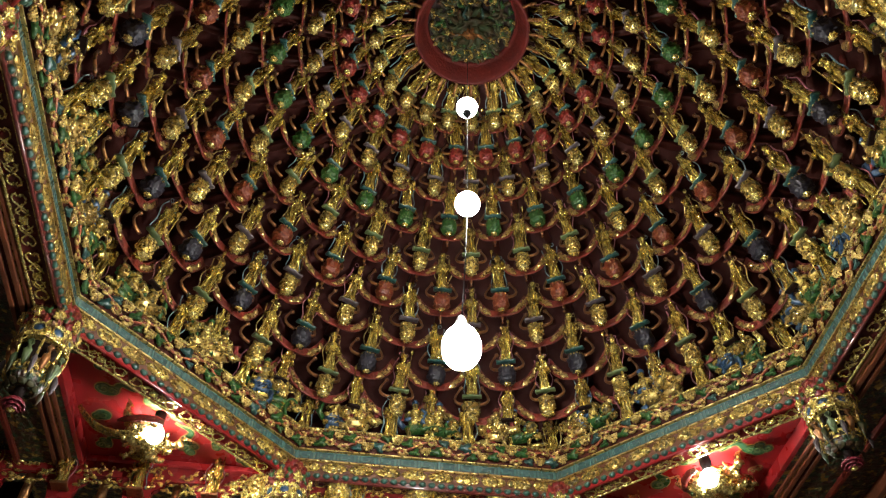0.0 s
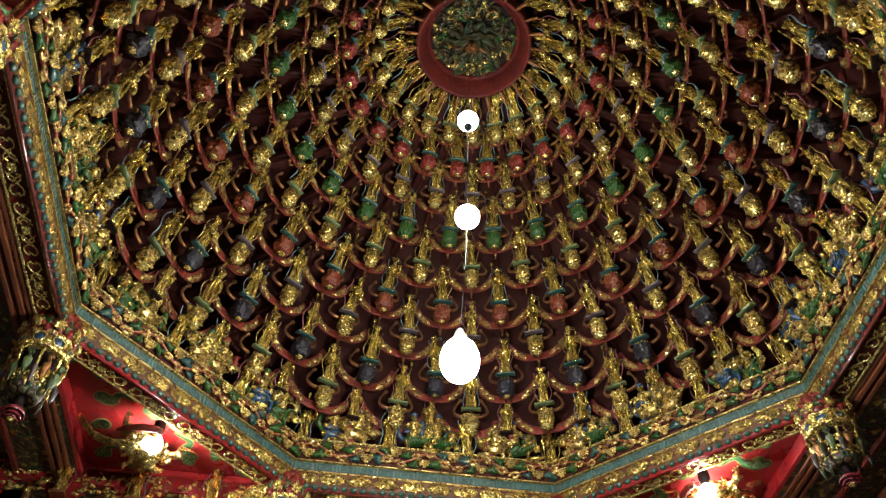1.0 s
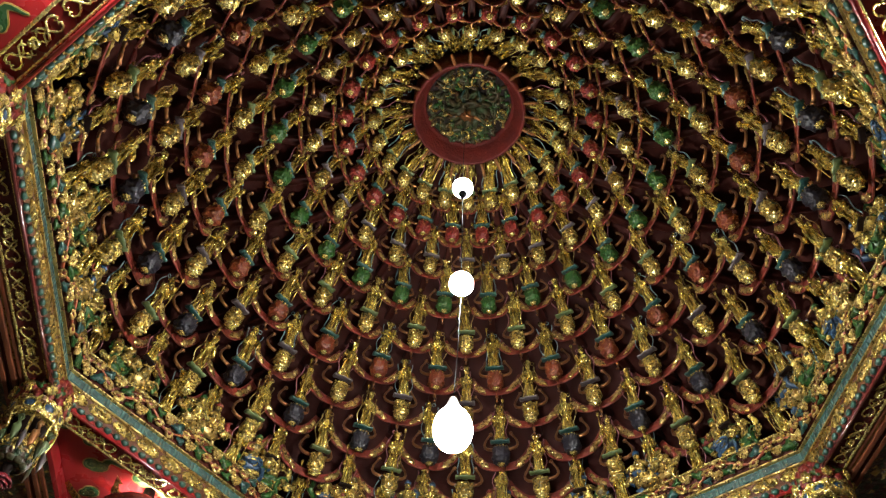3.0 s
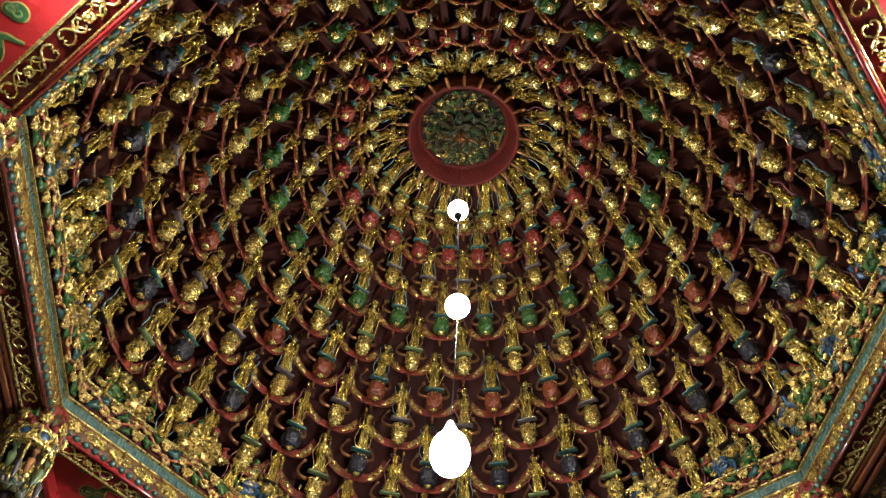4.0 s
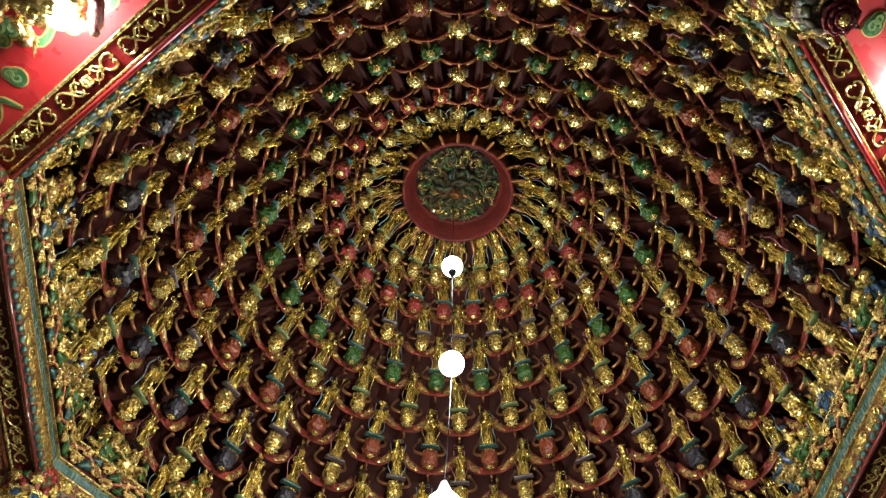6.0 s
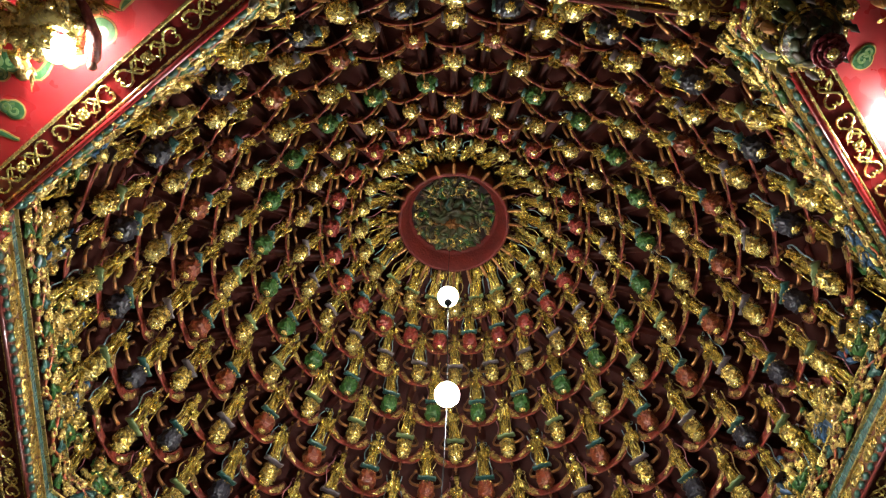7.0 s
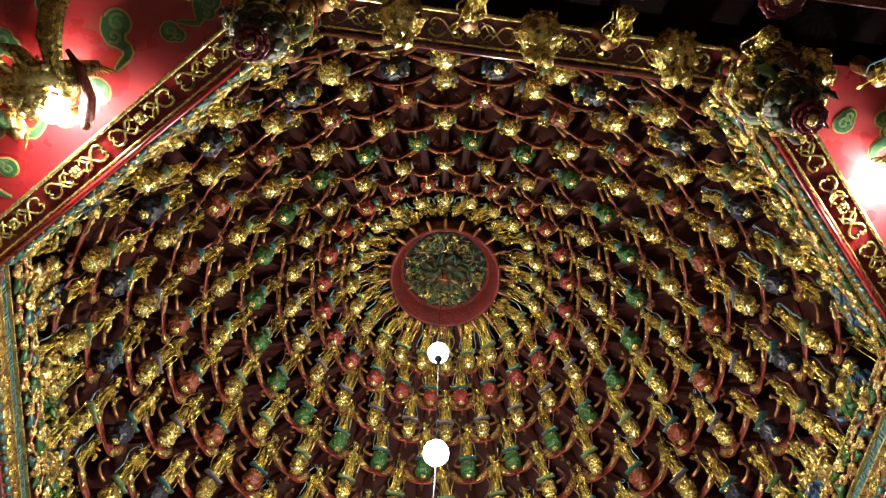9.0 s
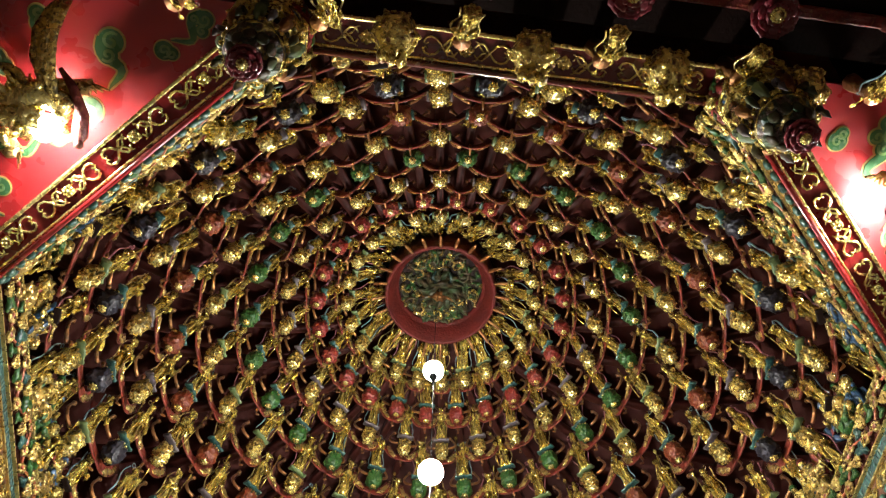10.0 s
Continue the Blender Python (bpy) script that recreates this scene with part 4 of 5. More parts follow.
# ---- hanging basket pendants at the octagon's corners ----
def polygon_hoop(bm, r, z, t, n=8, mat=0):
    tube(bm, [(r * math.cos(2 * math.pi * i / n), r * math.sin(2 * math.pi * i / n), z) for i in range(n)], t, 6, mat, closed=True)


PENDANT_SIZE = Matrix.Diagonal((0.97, 0.97, 1.20, 1))


def pendant():
    ob = thing("hanging_pendant", ring_pose(2.065, 0.0, 22.5) @ PENDANT_SIZE, "gilt openwork flower-basket pendant with a red rose below", "pendant", "corner pendants")
    bm = bmesh.new()
    lathe(bm, [(0.05, 0.08), (0.06, -0.02), (0.085, -0.05), (0.085, -0.20), (0.05, -0.26), (0.026, -0.29), (0.022, -0.33)], 12)
    part("post", bm, SHADED_WOOD, ob)
    # crown of red blossoms with leaves and gilt buds between
    bm = bmesh.new()
    for row, (r, z) in enumerate(((0.100, 0.030), (0.116, 0.008), (0.124, -0.014), (0.126, -0.036), (0.120, -0.056))):
        for i in range(13):
            a = 2 * math.pi * (i + 0.5 * row) / 13
            blob(bm, (0, 0, 0), (0.016, 0.026, 0.020), 2, 0.6, i + row * 5, m=Matrix.Rotation(a, 4, "Z") @ Matrix.Translation((r, 0, z)))
    part("petal_ring", bm, CRIMSON, ob, "ring of red petals")
    for i in range(8):
        r8 = Matrix.Rotation(2 * math.pi * (i + 0.5) / 8, 4, "Z")
        part("leaf", LEAVES[0], None, ob, "small green leaf", r8 @ Matrix.Translation((0.134, 0.012, -0.030)) @ Matrix.Rotation(radians(-90), 4, "Z") @ Matrix.Rotation(i * 1.1, 4, "Y") @ Matrix.Scale(0.62, 4))
        bm = bmesh.new()
        blob(bm, (0, 0, 0), (0.016, 0.026, 0.021), 3, 0.9, i, m=r8 @ Matrix.Translation((0.132, -0.035, -0.040)), freq=4.5)
        part("gilt_bud", bm, GOLD, ob, "gilt flower bud")
    # eight-sided gilt drum with a blue oval window in each face
    bm = bmesh.new()
    lathe(bm, [(0.110, -0.066), (0.124, -0.072), (0.126, -0.126), (0.114, -0.134)], 8)
    for r, z, t in ((0.128, -0.072, 0.008), (0.131, -0.128, 0.009), (0.129, -0.082, 0.004)):
        polygon_hoop(bm, r, z, t)
    for i in range(40):
        a = i * 2.39996
        m = Matrix.Rotation(a, 4, "Z") @ Matrix.Translation((0.122, 0, -0.076 - 0.05 * ((i * 0.618) % 1)))
        blob(bm, (0, 0, 0), (0.008, 0.011, 0.007), 1, 0.7, i, m=m)
    drum = part("drum", bm, GOLD, ob, "eight-sided gilt drum", smooth=False)
    for i in range(8):
        r8 = Matrix.Rotation(2 * math.pi * (i + 0.5) / 8, 4, "Z")
        bm = bmesh.new()
        blob(bm, (0.117, 0, -0.100), (0.010, 0.027, 0.016), 2, m=r8)
        win = part("window", bm, BLUE, drum, "blue oval window")
        bm = bmesh.new()
        tube(bm, [r8 @ Vector((0.124, 0.031 * math.cos(q), -0.100 + 0.020 * math.sin(q))) for q in [2 * math.pi * w / 14 for w in range(14)]], 0.005, 5, closed=True)
        part("window_rim", bm, GOLD_BRIGHT, drum, "beaded gilt rim")
    # openwork basket that narrows downwards
    bm = bmesh.new()
    for i in range(8):
        a = 2 * math.pi * i / 8
        tube(bm, [(r * math.cos(a), r * math.sin(a), z) for r, z in ((0.131, -0.128), (0.133, -0.155), (0.122, -0.195), (0.100, -0.240))], [0.008, 0.007, 0.007, 0.007], 6)
    for i in range(150):
        a, u = i * 2.39996, (i * 0.618) % 1
        h = -0.135 - 0.10 * u
        r = 0.118 - 0.026 * max(0.0, (u - 0.3) / 0.7)
        m = Matrix.Rotation(a, 4, "Z") @ Matrix.Translation((r, 0, h)) @ Matrix.Rotation(i * 1.3, 4, "X")
        tube(bm, [m @ Vector((0.002 * math.sin(q), 0.013 * math.cos(q), 0.013 * math.sin(q))) for q in (0, 1.0, 2.0, 3.0, 4.0)], [0.004, 0.0045, 0.004, 0.004, 0.002], 4)
    part("basket", bm, GOLD, ob, "gilt openwork basket")
    for i in range(8):
        r8 = Matrix.Rotation(2 * math.pi * (i + 0.5) / 8, 4, "Z")
        bm = bmesh.new()
        tube(bm, [r8 @ Vector(p) for p in ((0.112, 0, -0.150), (0.122, 0, -0.165), (0.118, 0, -0.195), (0.103, 0, -0.228), (0.094, 0, -0.245))], [0.007, 0.018, 0.021, 0.017, 0.008], 8, flat=1.0)
        part("tongue_leaf", bm, (OLIVE, COPPER)[i % 2], ob, ("dull green", "coppery red")[i % 2] + " upright leaf")
    bm = bmesh.new()
    polygon_hoop(bm, 0.100, -0.238, 0.008, 20)
    polygon_hoop(bm, 0.092, -0.256, 0.006, 20)
    for i in range(24):
        a = 2 * math.pi * i / 24
        blob(bm, (0.103 * math.cos(a), 0.103 * math.sin(a), -0.247), (0.009, 0.009, 0.009), 1, 0.4, i)
    part("hoop", bm, GOLD, ob, "beaded gilt hoop")
    bm = bmesh.new()
    lathe(bm, [(0.096, -0.245), (0.092, -0.258), (0.080, -0.272), (0.066, -0.284), (0.050, -0.292), (0.02, -0.290)], 40, None, 0, lambda a, z: 1 + 0.06 * abs(math.sin(5 * a)))
    part("cup", bm, CARVED, ob, "dark carved cup with gilt patches")
    for i in range(10):
        bm = bmesh.new()
        m = Matrix.Rotation(2 * math.pi * i / 10, 4, "Z") @ Matrix.Translation((0.066, 0, -0.288)) @ Matrix.Rotation(radians(62), 4, "Y")
        blob(bm, (0, 0, 0), (0.006, 0.022, 0.016), 2, 0.4, i, m=m)
        part("collar_leaf", bm, CARVED_DARK, ob, "dark green collar leaf")
    for i in range(8):
        bm = bmesh.new()
        r = Matrix.Rotation(2 * math.pi * i / 8, 4, "Z")
        tube(bm, [r @ Vector(p) for p in ((0.112, 0, -0.205), (0.124, 0, -0.230), (0.126, 0, -0.258), (0.122, 0, -0.292))], [0.008, 0.017, 0.013, 0.002], 8, flat=0.8)
        part("leaf_tip", bm, MAUVE if i % 2 else CARVED_DARK, ob, "pointed hanging leaf tip")
    rob = rose(ob, Matrix.Translation((0, 0, -0.094)) @ Matrix.Scale(0.74, 4))
    bm = bmesh.new()
    for i in range(12):
        a = 2 * math.pi * i / 12
        blob(bm, (0.019 * math.cos(a), 0.019 * math.sin(a), -0.368), (0.008, 0.008, 0.01), 1)
    blob(bm, (0, 0, -0.372), (0.018, 0.018, 0.012), 2)
    heart = part("rose_heart", bm, GOLD_BRIGHT, rob, "gilt heart of the rose")
    return ob, heart.data


first, HEART_ME = pendant()
for k in range(1, 8):
    copy_thing(first, ring_pose(2.065, 0.0, 22.5 + 45 * k) @ PENDANT_SIZE)


# ---- row of gilt lantern heads, figures and roses on each beam ----
def beam_head(seed):
    """A six-sided gilt lantern boss with a pierced floral face."""
    bm = bmesh.new()
    rng = random.Random(seed)
    lathe(bm, [(0.03, 0.10), (0.055, 0.085), (0.066, 0.05), (0.072, -0.03), (0.060, -0.07), (0.03, -0.085)], 6)
    for i in range(6):
        a = 2 * math.pi * i / 6
        tube(bm, [(0.068 * math.cos(a), 0.068 * math.sin(a), 0.05), (0.075 * math.cos(a), 0.075 * math.sin(a), -0.03), (0.062 * math.cos(a), 0.062 * math.sin(a), -0.072)], 0.007, 5)
    for i in range(46):
        a, h = rng.uniform(0, 6.28), rng.uniform(-0.085, 0.06)
        r = 0.064 if h > -0.06 else rng.uniform(0.02, 0.06)
        m = Matrix.Rotation(a, 4, "Z") @ Matrix.Translation((r, 0, h)) @ Matrix.Rotation(rng.uniform(0, 3), 4, "X")
        blob(bm, (0, 0, 0), (0.009, rng.uniform(0.010, 0.024), 0.008), 1, 0.6, i, m=m)
    for s in (-1, 0, 1):
        m = Matrix.Translation((0.03 * s, 0.07, -0.075))
        blob(bm, (0, 0, 0), (0.018, 0.03, 0.014), 1, 0.5, s, m=m)
    return finish(bm, "lantern_boss", GOLD)


BEAM_HEADS = [beam_head(31), beam_head(35)]
rng = random.Random(17)


def rose_pendant(m):
    ro = thing("rose_pendant", m, "red rose pendant with a gilt heart below the beam", "pendant", "rose pendants")
    rose(ro)
    part("rose_heart", HEART_ME, None, ro, "gilt heart")
    bm = bmesh.new()
    tube(bm, [(0, 0, -0.33), (0, 0, -0.13)], 0.03, 8)
    part("stem", bm, MAROON, ro)


for k in (0, 2):
    side = pose(0, 0, ZL, 0, 0, 90 * k) @ pose(0, SQ, 0, 0, 0, 180)      # x along the beam, y to the coffer
    for i in range(-2, 3):
        h = new("lantern_boss", BEAM_HEADS[i % 2])
        h.matrix_basis = side @ pose(0.4415 * i + 0.042 if k == 2 else 0.455 * i + 0.04, 0.0 if k == 2 else 0.03, -0.10, -14) @ Matrix.Scale(1.05, 4)
        tagged(h, "six-sided gilt lantern boss under the cornice strip", "carving", "bosses on the beams")
    if k == 2:
        for x in (-1.68, 1.70):
            h = new("lantern_boss", BEAM_HEADS[0])
            h.matrix_basis = side @ pose(x, -0.06, -0.11, -20) @ Matrix.Scale(1.1, 4)
            tagged(h, "six-sided gilt lantern boss at the beam's end", "carving", "bosses on the beams")
        bm = bmesh.new()
        box(bm, -SQ - 0.2, SQ + 0.2, -0.255, -0.215, -0.055, -0.015, bevel=0.006)
        rail = part("hanging_rail", bm, RED, None, m=side, smooth=False)
        tagged(rail, "dull red timber rail that carries the roses", "rail", kind="structure")
        # gilt figures and roses hang under the beam
        for i in range(-4, 5):
            x = 0.44 * i - 0.19
            if abs(x) > 1.8:
                continue
            cb = bmesh.new()
            tube(cb, [(0, 0, 0.14), (0, 0, 0.06), (0, 0, 0.0), (0, 0.01, -0.03)], [0.032, 0.024, 0.022, 0.03], 8)
            tagged(part("corbel", cb, COPPER, None, m=side @ pose(x, -0.03, -0.15)), "red and gilt corbel on the beam", "bracket", "corbels on the beams")
            f = new("gilt_figure", FIGURES[rng.randrange(len(FIGURES))])
            f.matrix_basis = side @ pose(x + 0.015, -0.13, -0.275, -38, 0, rng.uniform(-15, 15)) @ Matrix.Scale(0.78, 4)
            tagged(f, "gilt robed figure hanging below the beam", "figurine", "figures of the beams")
            rose_pendant(side @ pose(x + 0.04, -0.235, 0.13))
    else:
        # red frieze: rail, hanging panels with figures, dark arches with copper posts between
        fb = thing("frieze", side, "red frieze with gilt relief panels below the beam", "frieze", kind="structure")
        bm = bmesh.new()
        box(bm, -SQ - 0.9, SQ + 0.9, -0.03, 0.014, 0.045, SOF - 0.002, bevel=0.006)
        part("rail", bm, RED_GLOSS, fb, "glossy red rail", smooth=False)
        bm = bmesh.new()
        box(bm, -SQ - 0.9, SQ + 0.9, -0.035, 0.0, -0.05, 0.044)
        part("board", bm, RED_STRIP, fb, smooth=False)
        for i in range(-7, 7):
            x = 0.405 * i - 0.015
            bm = bmesh.new()
            pts = [(-0.14, -0.052), (0.14, -0.052), (0.12, -0.09), (0.08, -0.12), (0.06, -0.22), (-0.06, -0.22), (-0.08, -0.12), (-0.12, -0.09)]
            fr = [bm.verts.new((x + px_, 0.0, pz)) for px_, pz in pts]
            bk = [bm.verts.new((x + px_, -0.035, pz)) for px_, pz in pts]
            bm.faces.new(fr), bm.faces.new(bk[::-1])
            for j in range(8):
                bm.faces.new((fr[j], fr[(j + 1) % 8], bk[(j + 1) % 8], bk[j]))
            bmesh.ops.recalc_face_normals(bm, faces=bm.faces[:])
            part("panel", bm, RED_STRIP, fb, "red hanging panel", smooth=False)
            bm = bmesh.new()
            for j in range(44):
                m = Matrix.Translation((x + rng.choice((-1, 1)) * rng.uniform(0.045, 0.19), 0.004, rng.uniform(-0.13, 0.035))) @ Matrix.Rotation(rng.uniform(-1, 1), 4, "Y")
                blob(bm, (0, 0, 0), (rng.uniform(0.012, 0.03), 0.010, 0.010), 1, 0.8, j, m=m)
            part("gilt_relief", bm, GOLD, fb, "gilt flower relief")
            bm = bmesh.new()
            box(bm, x - 0.045, x + 0.045, -0.002, 0.085, -0.168, -0.150, bevel=0.004)
            part("figure_base", bm, COPPER, fb, smooth=False)
            bm = bmesh.new()
            tube(bm, [(x + 0.2, -0.06, -0.05), (x + 0.2, -0.06, -0.1), (x + 0.2, -0.06, -0.3)], [0.035, 0.028, 0.032], 8)
            part("post", bm, COPPER, fb, "copper-gilt post")
            f = new("gilt_figure", FIGURES[rng.randrange(len(FIGURES))])
            f.matrix_basis = side @ pose(x, 0.044, -0.15, -3, 0, rng.uniform(-15, 15)) @ Matrix.Scale(0.9, 4)
            tagged(f, "gilt robed figure standing before the red frieze", "figurine", "figures of the frieze")


# ---- painted clouds on the corner soffits ----
def disc(bm, c, r, z, mat, n=24):
    mid = bm.verts.new((c[0], c[1], z - 0.0012))
    lo = [bm.verts.new((c[0] + r * math.cos(2 * math.pi * i / n), c[1] + r * math.sin(2 * math.pi * i / n), z - 0.0012)) for i in range(n)]
    hi = [bm.verts.new((v.co.x, v.co.y, z + 0.001)) for v in lo]
    for i in range(n):
        j = (i + 1) % n
        bm.faces.new((mid, lo[j], lo[i])).material_index = mat
        bm.faces.new((lo[i], lo[j], hi[j], hi[i])).material_index = mat


def ribbon_flat(bm, pts, widths, z, mat):
    """A flat tapering stroke of paint."""
    pts = [Vector(p) for p in pts]
    rows = []
    for i, p in enumerate(pts):
        t = (pts[min(i + 1, len(pts) - 1)] - pts[max(i - 1, 0)]).normalized()
        s = Vector((-t.y, t.x)) * widths[i]
        rows.append([bm.verts.new((q.x, q.y, zz)) for q, zz in ((p + s, z - 0.0012), (p - s, z - 0.0012), (p - s, z + 0.001), (p + s, z + 0.001))])
    for a, b in zip(rows, rows[1:]):
        for i in range(4):
            bm.faces.new((a[i], a[(i + 1) % 4], b[(i + 1) % 4], b[i])).material_index = mat


# lobes of each cloud: x, y, radius, turn of the curl; then its tail: length, bend
CLOUD_FORMS = [
    (((0, 0, 0.044, 0), (0.052, -0.022, 0.032, 2), (0.030, 0.040, 0.030, 4)), (0.20, 0.05)),
    (((0, 0, 0.046, 1), (0.030, 0.026, 0.032, 3)), None),
    (((0, 0, 0.040, 2), (-0.046, 0.020, 0.030, 5), (0.046, 0.012, 0.034, 1), (0.004, 0.048, 0.028, 0)), (0.22, -0.05)),
    (((0, 0, 0.040, 0), (0.044, 0.018, 0.030, 2)), None),
    (((0, 0, 0.042, 3), (0.042, 0.024, 0.034, 0)), (0.17, 0.04)),
]


def cloud(form, green=True):
    """A curled cloud: yellow outline, green lobes with a yellow curl each, and a wavy tail."""
    lobes, tail = CLOUD_FORMS[form]
    bm = bmesh.new()
    line = 0.0075
    if tail:
        n = 12
        pts = [(-0.01 + tail[0] * i / n, 0.02 + tail[1] * math.sin(2.4 * math.pi * i / n) * (0.4 + 0.5 * i / n)) for i in range(n + 1)]
        w = [0.026 * (1 - i / n) ** 0.7 + 0.001 for i in range(n + 1)]
        ribbon_flat(bm, pts, [q + line for q in w], 0.0006, 0)
        ribbon_flat(bm, pts, w, -0.0022, 1)
    for i, (x, y, r, turn) in enumerate(lobes):
        disc(bm, (x, y), r + line, -0.0002 * i, 0)
    for i, (x, y, r, turn) in enumerate(lobes):
        disc(bm, (x, y), r, -0.0026 - 0.0003 * i, 1)
    for i, (x, y, r, turn) in enumerate(lobes):
        n = 18
        pts = [(x + r * (0.10 + 0.66 * q / n) * math.cos(turn + 7.4 * q / n), y + r * (0.10 + 0.66 * q / n) * math.sin(turn + 7.4 * q / n)) for q in range(n + 1)]
        ribbon_flat(bm, pts, [0.0042 + 0.0016 * math.sin(math.pi * q / n) for q in range(n + 1)], -0.0052 - 0.0003 * i, 2)
    bmesh.ops.recalc_face_normals(bm, faces=bm.faces[:])
    return finish(bm, "painted_cloud", [CLOUD_LINE, CLOUD_GREEN if green else CLOUD_RED, CLOUD_SWIRL if green else CLOUD_LINE], False)


CLOUDS = [cloud(0), cloud(1), cloud(2), cloud(3, False), cloud(4)]
soffits = [o for o in scene.objects if o.name.startswith("corner_soffit")]
# places along the long side (x) and depth from it (y), turn, which cloud, size
SPOTS = [(-0.62, 0.09, 10, 0, 0.8), (-0.40, 0.10, 200, 1, 0.75), (-0.30, 0.26, 40, 2, 1.0), (-0.10, 0.10, 0, 3, 0.7), (0.07, 0.10, 160, 1, 0.95),
         (0.30, 0.22, 120, 4, 1.0), (0.42, 0.09, 20, 1, 0.7), (0.60, 0.08, 170, 0, 0.7), (-0.05, 0.42, 80, 2, 0.85), (0.16, 0.40, 250, 1, 0.9), (0.0, 0.62, 90, 0, 0.7), (-0.2, 0.42, 150, 3, 0.7)]
for j, so in enumerate(soffits):
    diag = pose(0, 0, 0, 0, 0, 90 * j + 45)
    for x, d, turn, c, s in SPOTS:
        part("painted_cloud", CLOUDS[c], None, so, "", diag @ pose(AP + 0.145 + d, x, ZL + SOF - 0.0015, 0, 0, turn + 90) @ Matrix.Diagonal((s, s, 1, 1)))


# ---- gilt dragons with a bulb in each corner ----
def blade(bm, pts, widths, thick):
    """A flat tapering flame with a raised ridge."""
    pts = [Vector(p) for p in pts]
    rows = []
    for i, p in enumerate(pts):
        t = (pts[min(i + 1, len(pts) - 1)] - pts[max(i - 1, 0)]).normalized()
        s = t.cross(Vector((0, 0, 1))).normalized()
        u = s.cross(t)
        w = widths[i]
        rows.append([bm.verts.new(p + s * a * w + u * b * thick) for a, b in ((-1, 0), (-0.55, -0.5), (-0.2, -0.3), (0, -1.3), (0.25, -0.4), (0.6, -0.6), (1, 0), (0, 0.7))])
    for a, b in zip(rows, rows[1:]):
        for q in range(8):
            bm.faces.new((a[q], a[(q + 1) % 8], b[(q + 1) % 8], b[q]))
    bm.faces.new(rows[0][::-1]), bm.faces.new(rows[-1])
    bmesh.ops.recalc_face_normals(bm, faces=bm.faces[:])


lock_bm = bmesh.new()
blob(lock_bm, (0, 0, 0), (0.034, 0.012, 0.016), 2, 0.8, 4)
GILT_LOCK = finish(lock_bm, "mane_lock", GOLD_BRIGHT)


def dragon_lamp():
    ob = thing("dragon_lamp", pose(1.53, 1.49, ZL + SOF - 0.02), "gilt dragon lamp with a bare lit bulb under the red soffit", "lamp", "corner dragon lamps")
    d = Matrix.Rotation(radians(225), 4, "Z")             # local x points to the coffer's axis
    bm = bmesh.new()
    pts = [(-0.30, 0.10, -0.02), (-0.24, 0.14, -0.06), (-0.16, 0.10, -0.09), (-0.12, 0.0, -0.11), (-0.09, -0.08, -0.12), (-0.02, -0.10, -0.10), (0.02, -0.04, -0.08)]
    tube(bm, [d @ Vector(p) for p in pts], [0.02, 0.035, 0.045, 0.055, 0.05, 0.045, 0.03], 10)
    for i, p in enumerate(pts):
        for q in range(3):
            blob(bm, (0.02 * math.cos(q * 2 + i), 0.03 * math.sin(q * 2 + i), -0.03), (0.022, 0.02, 0.018), 1, 0.5, i + q, m=Matrix.Translation(d @ Vector(p)))
    part("body", bm, GOLD_BRIGHT, ob, "gilt dragon body")
    bm = bmesh.new()
    blob(bm, d @ Vector((-0.07, 0.02, -0.13)), (0.07, 0.06, 0.055), 3, 0.8, 8, freq=2.5)
    head = part("head", bm, GOLD_BRIGHT, ob, "gilt dragon head")
    for i in range(26):
        a = i * 2.4
        q = 0.03 + 0.0035 * i
        m = Matrix.Translation(d @ Vector((-0.12 + q * math.cos(a), 0.04 + q * math.sin(a), -0.10 - 0.05 * math.cos(i)))) @ Matrix.Rotation(a, 4, "Z")
        part("mane_lock", GILT_LOCK, None, head, "", m)
    bm = bmesh.new()
    blob(bm, d @ Vector((-0.10, 0.05, -0.15)), (0.04, 0.035, 0.03), 3, 0.8, 9)
    part("snout", bm, GOLD_BRIGHT, head, "gilt snout")
    for s in (-1, 1):
        bm = bmesh.new()
        tube(bm, [d @ Vector(p) for p in ((-0.08, 0.03 + s * 0.03, -0.12), (-0.14, 0.03 + s * 0.08, -0.14), (-0.20, 0.03 + s * 0.07, -0.10))], [0.012, 0.010, 0.004], 6)
        part("whisker", bm, GOLD_BRIGHT, head, "gilt whisker")
        bm = bmesh.new()
        blob(bm, d @ Vector((-0.05, 0.02 + s * 0.03, -0.165)), (0.014, 0.014, 0.014), 2)
        part("eye", bm, GOLD_BRIGHT, head, "round gilt eye")
    for s in (-1, 1):
        bm = bmesh.new()
        tube(bm, [d @ Vector(p) for p in ((-0.10, s * 0.06, -0.06), (-0.08, s * 0.13, -0.09), (-0.04, s * 0.17, -0.06), (-0.02, s * 0.19, -0.02))], [0.022, 0.018, 0.016, 0.012], 7)
        claw = part("claw", bm, GOLD_OLD, ob, "gilt claw")
        for q in range(4):
            bm = bmesh.new()
            tube(bm, [d @ Vector(p) for p in ((-0.02, s * 0.18, -0.02), (0.01 + 0.01 * q, s * (0.17 + 0.02 * q), -0.05))], [0.009, 0.003], 5)
            part("talon", bm, GOLD_OLD, claw)
        for q in range(5):
            u = q / 4
            bm = bmesh.new()
            blob(bm, d @ Vector((-0.10 + 0.08 * u, s * (0.06 + 0.12 * u), -0.080)), (0.024, 0.022, 0.018), 2, 0.9, q)
            part("leg_scale", bm, GOLD_OLD, claw)
    # swept crest and a lacquered arm that curls round the bulb
    bm = bmesh.new()
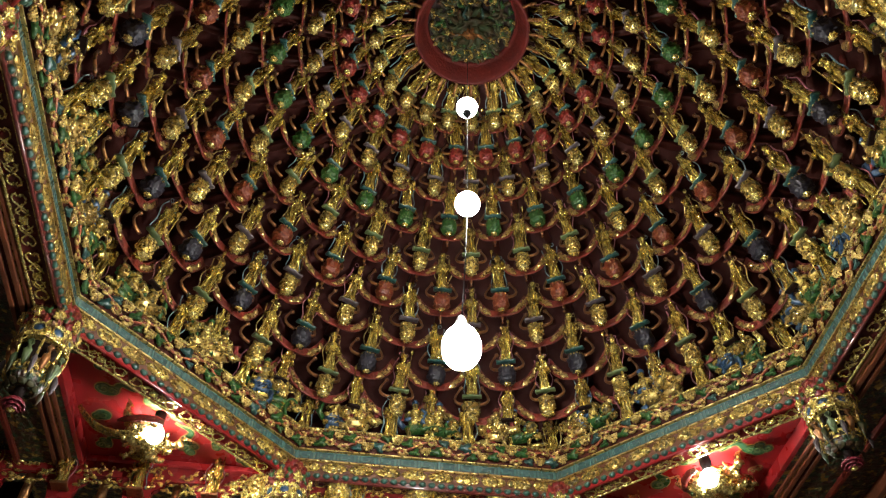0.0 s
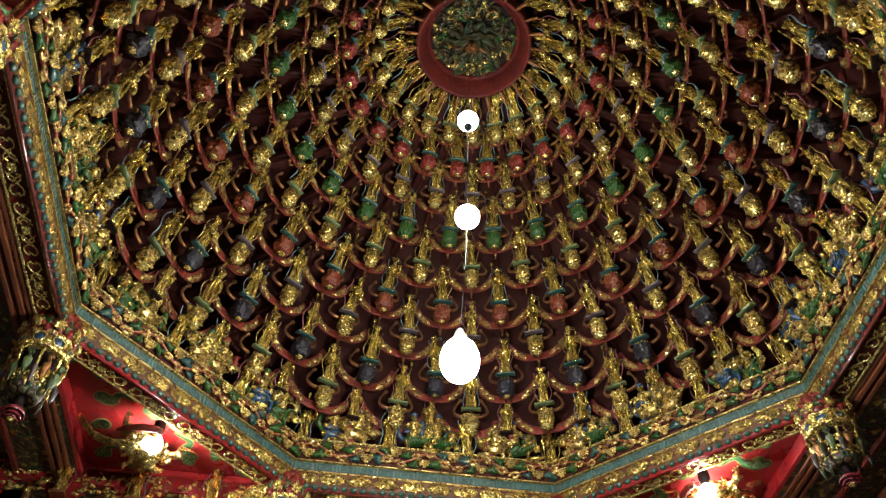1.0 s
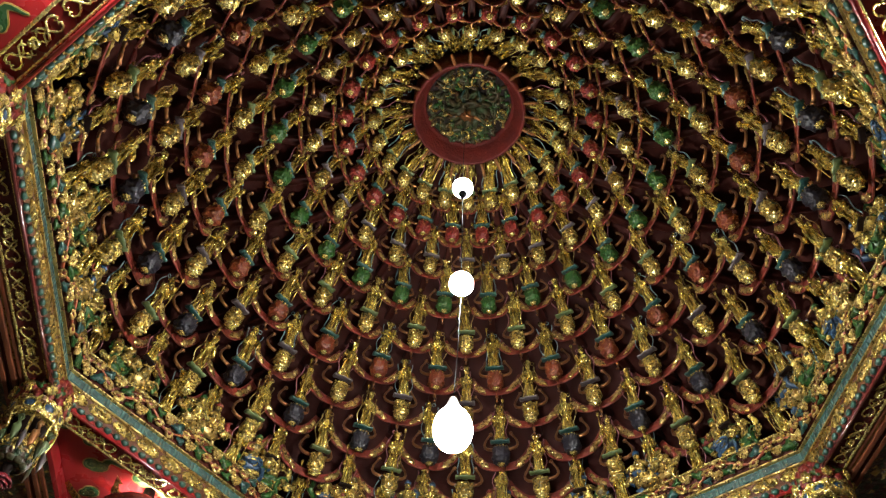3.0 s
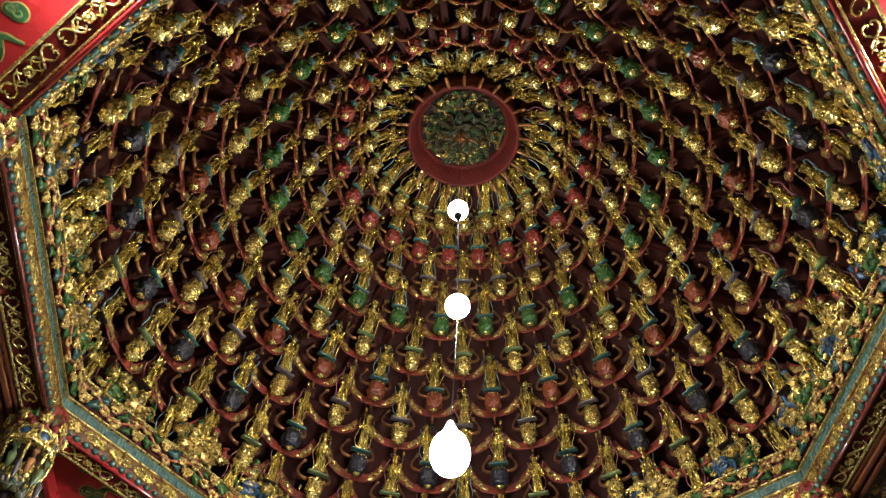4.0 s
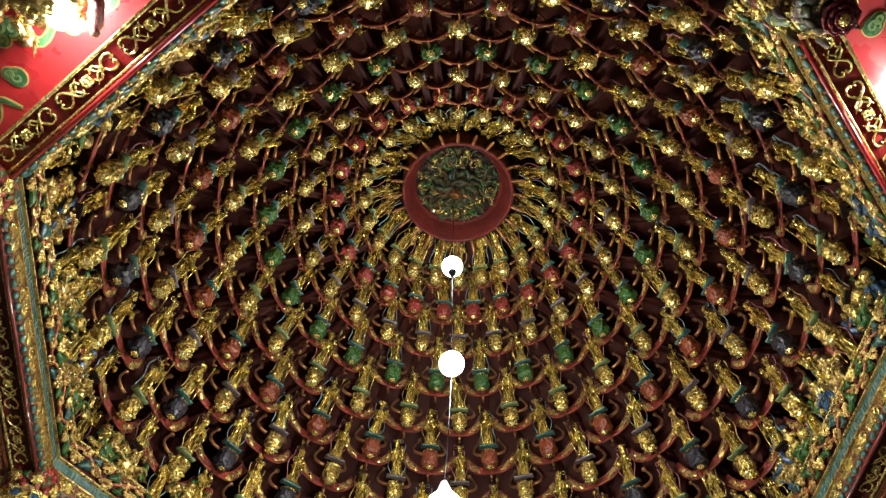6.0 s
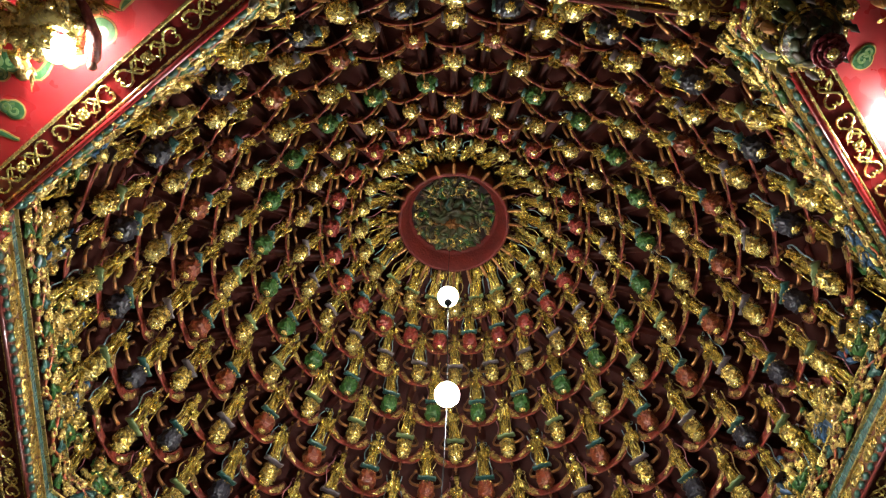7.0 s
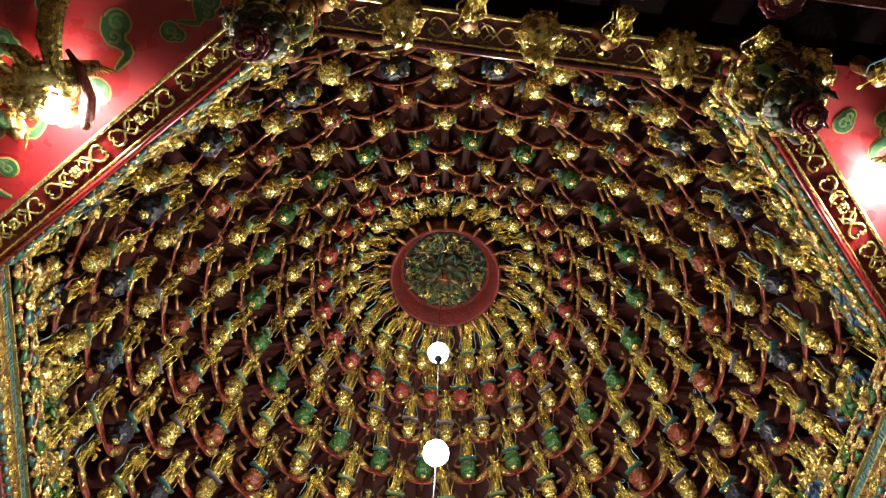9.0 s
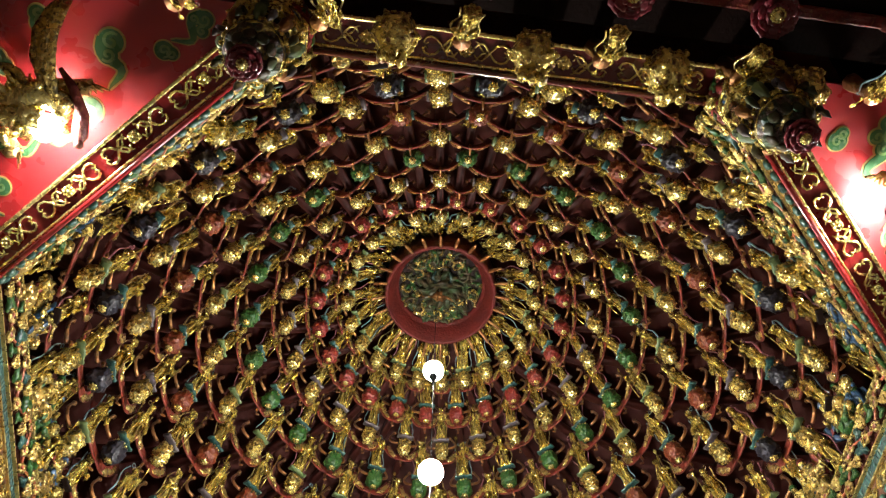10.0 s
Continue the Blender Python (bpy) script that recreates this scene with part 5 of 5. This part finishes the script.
    blade(bm, [d @ Vector(p) for p in ((-0.02, -0.10, -0.14), (-0.06, -0.12, -0.15), (-0.11, -0.145, -0.15), (-0.17, -0.18, -0.13), (-0.22, -0.23, -0.10), (-0.25, -0.29, -0.05), (-0.26, -0.33, -0.01))], [0.004, 0.018, 0.034, 0.044, 0.042, 0.032, 0.018], 0.012)
    part("crest", bm, GOLD_HEAD, ob, "swept dull gilt crest")
    for y0, bend, ln in ((0.06, 0.05, 0.20), (0.11, -0.04, 0.16), (0.0, 0.06, 0.23), (-0.05, -0.03, 0.15)):
        bm = bmesh.new()
        blade(bm, [d @ Vector((-0.12 - ln * u, y0 + bend * math.sin(3.5 * u) + 0.05 * u, -0.14 + 0.07 * u)) for u in (0, 0.2, 0.4, 0.6, 0.8, 1.0)], [0.016, 0.024, 0.022, 0.017, 0.010, 0.002], 0.010)
        part("flame_lock", bm, GOLD_HEAD, ob, "gilt flame-shaped lock")
    bm = bmesh.new()
    tube(bm, [d @ Vector(p) for p in ((-0.11, -0.17, -0.08), (-0.04, -0.165, -0.10), (0.05, -0.125, -0.11), (0.095, -0.07, -0.11), (0.105, -0.03, -0.105))], [0.008, 0.016, 0.020, 0.020, 0.012], 10)
    arm = part("arm", bm, RED, ob, "dark lacquered arm round the bulb")
    bm = bmesh.new()
    blob(bm, d @ Vector((0.108, -0.045, -0.118)), (0.018, 0.018, 0.016), 2, 0.3, 3)
    part("arm_knob", bm, TAN, arm, "ochre knob")
    bm = bmesh.new()
    lathe(bm, [(0.03, 0.022), (0.034, -0.02), (0.026, -0.05), (0.028, -0.07)], 12)
    part("lampholder", bm, BLACK, ob, "dark lampholder")
    bm = bmesh.new()
    lathe(bm, [(0.018, -0.065), (0.035, -0.085), (0.048, -0.115), (0.045, -0.14), (0.03, -0.16), (0.008, -0.168)], 14)
    part("bulb", bm, BULB_CORNER, ob, "lit white bulb")
    return ob


first = dragon_lamp()
for j in range(1, 4):
    a = radians(90 * j)
    copy_thing(first, pose(1.53 * math.cos(a) - 1.49 * math.sin(a), 1.53 * math.sin(a) + 1.49 * math.cos(a), ZL + SOF - 0.02, 0, 0, 90 * j))

# ---- cord with three bare bulbs ----
lamp = thing("pendant_cord_lamp", pose(-0.035, -0.035, ZL), "three bare lit bulbs on one hanging black cord", "lamp")
bm = bmesh.new()
tube(bm, [(0.03, 0.03, 2.08), (0.008, 0.0, 1.5), (0.0, 0.0, 1.06)], 0.002, 5)
part("cord", bm, BLACK, lamp, "thin black cord")
bm = bmesh.new()
tube(bm, [(0.0, 0.0, 0.93), (-0.003, 0.0, 0.55), (-0.006, 0.0, 0.25)], 0.0025, 5)
part("cord", bm, BLACK, lamp, "thin black cord")
bm = bmesh.new()
tube(bm, [(-0.006, 0.0, 0.12), (-0.02, 0.0, -0.25), (-0.034, 0.0, -0.53)], 0.0025, 5)
part("cord", bm, BLACK, lamp, "thin black cord")
for x, z, s, el, mt, up in ((0.0, 1.005, 0.054, 1.0, BULB_TOP, 1), (-0.006, 0.185, 0.056, 1.0, BULB_UP, -1), (-0.036, -0.69, 0.074, 1.28, BULB_LOW, -1)):
    m = Matrix.Translation((x, 0, z)) @ Matrix.Scale(up * -1, 4, (0, 0, 1))
    bm = bmesh.new()
    lathe(bm, [(s * max(0.05, math.sin(math.pi * q / 14)) ** 0.9 * (1 - 0.05 * math.cos(math.pi * q / 14)), s * el * math.cos(math.pi * q / 14)) for q in range(1, 15)], 36, m)
    bmesh.ops.recalc_face_normals(bm, faces=bm.faces[:])
    part("bulb", bm, mt, lamp, "lit white bulb")
    bm = bmesh.new()
    lathe(bm, [(s * 0.42, s * el * 0.86), (s * 0.44, s * el * 1.05), (s * 0.34, s * el * 1.25), (s * 0.2, s * el * 1.6), (s * 0.08, s * el * 1.7)], 12, m)
    bmesh.ops.recalc_face_normals(bm, faces=bm.faces[:])
    part("lampholder", bm, CAP if s > 0.06 else BLACK, lamp, "white cap" if s > 0.06 else "dark lampholder")
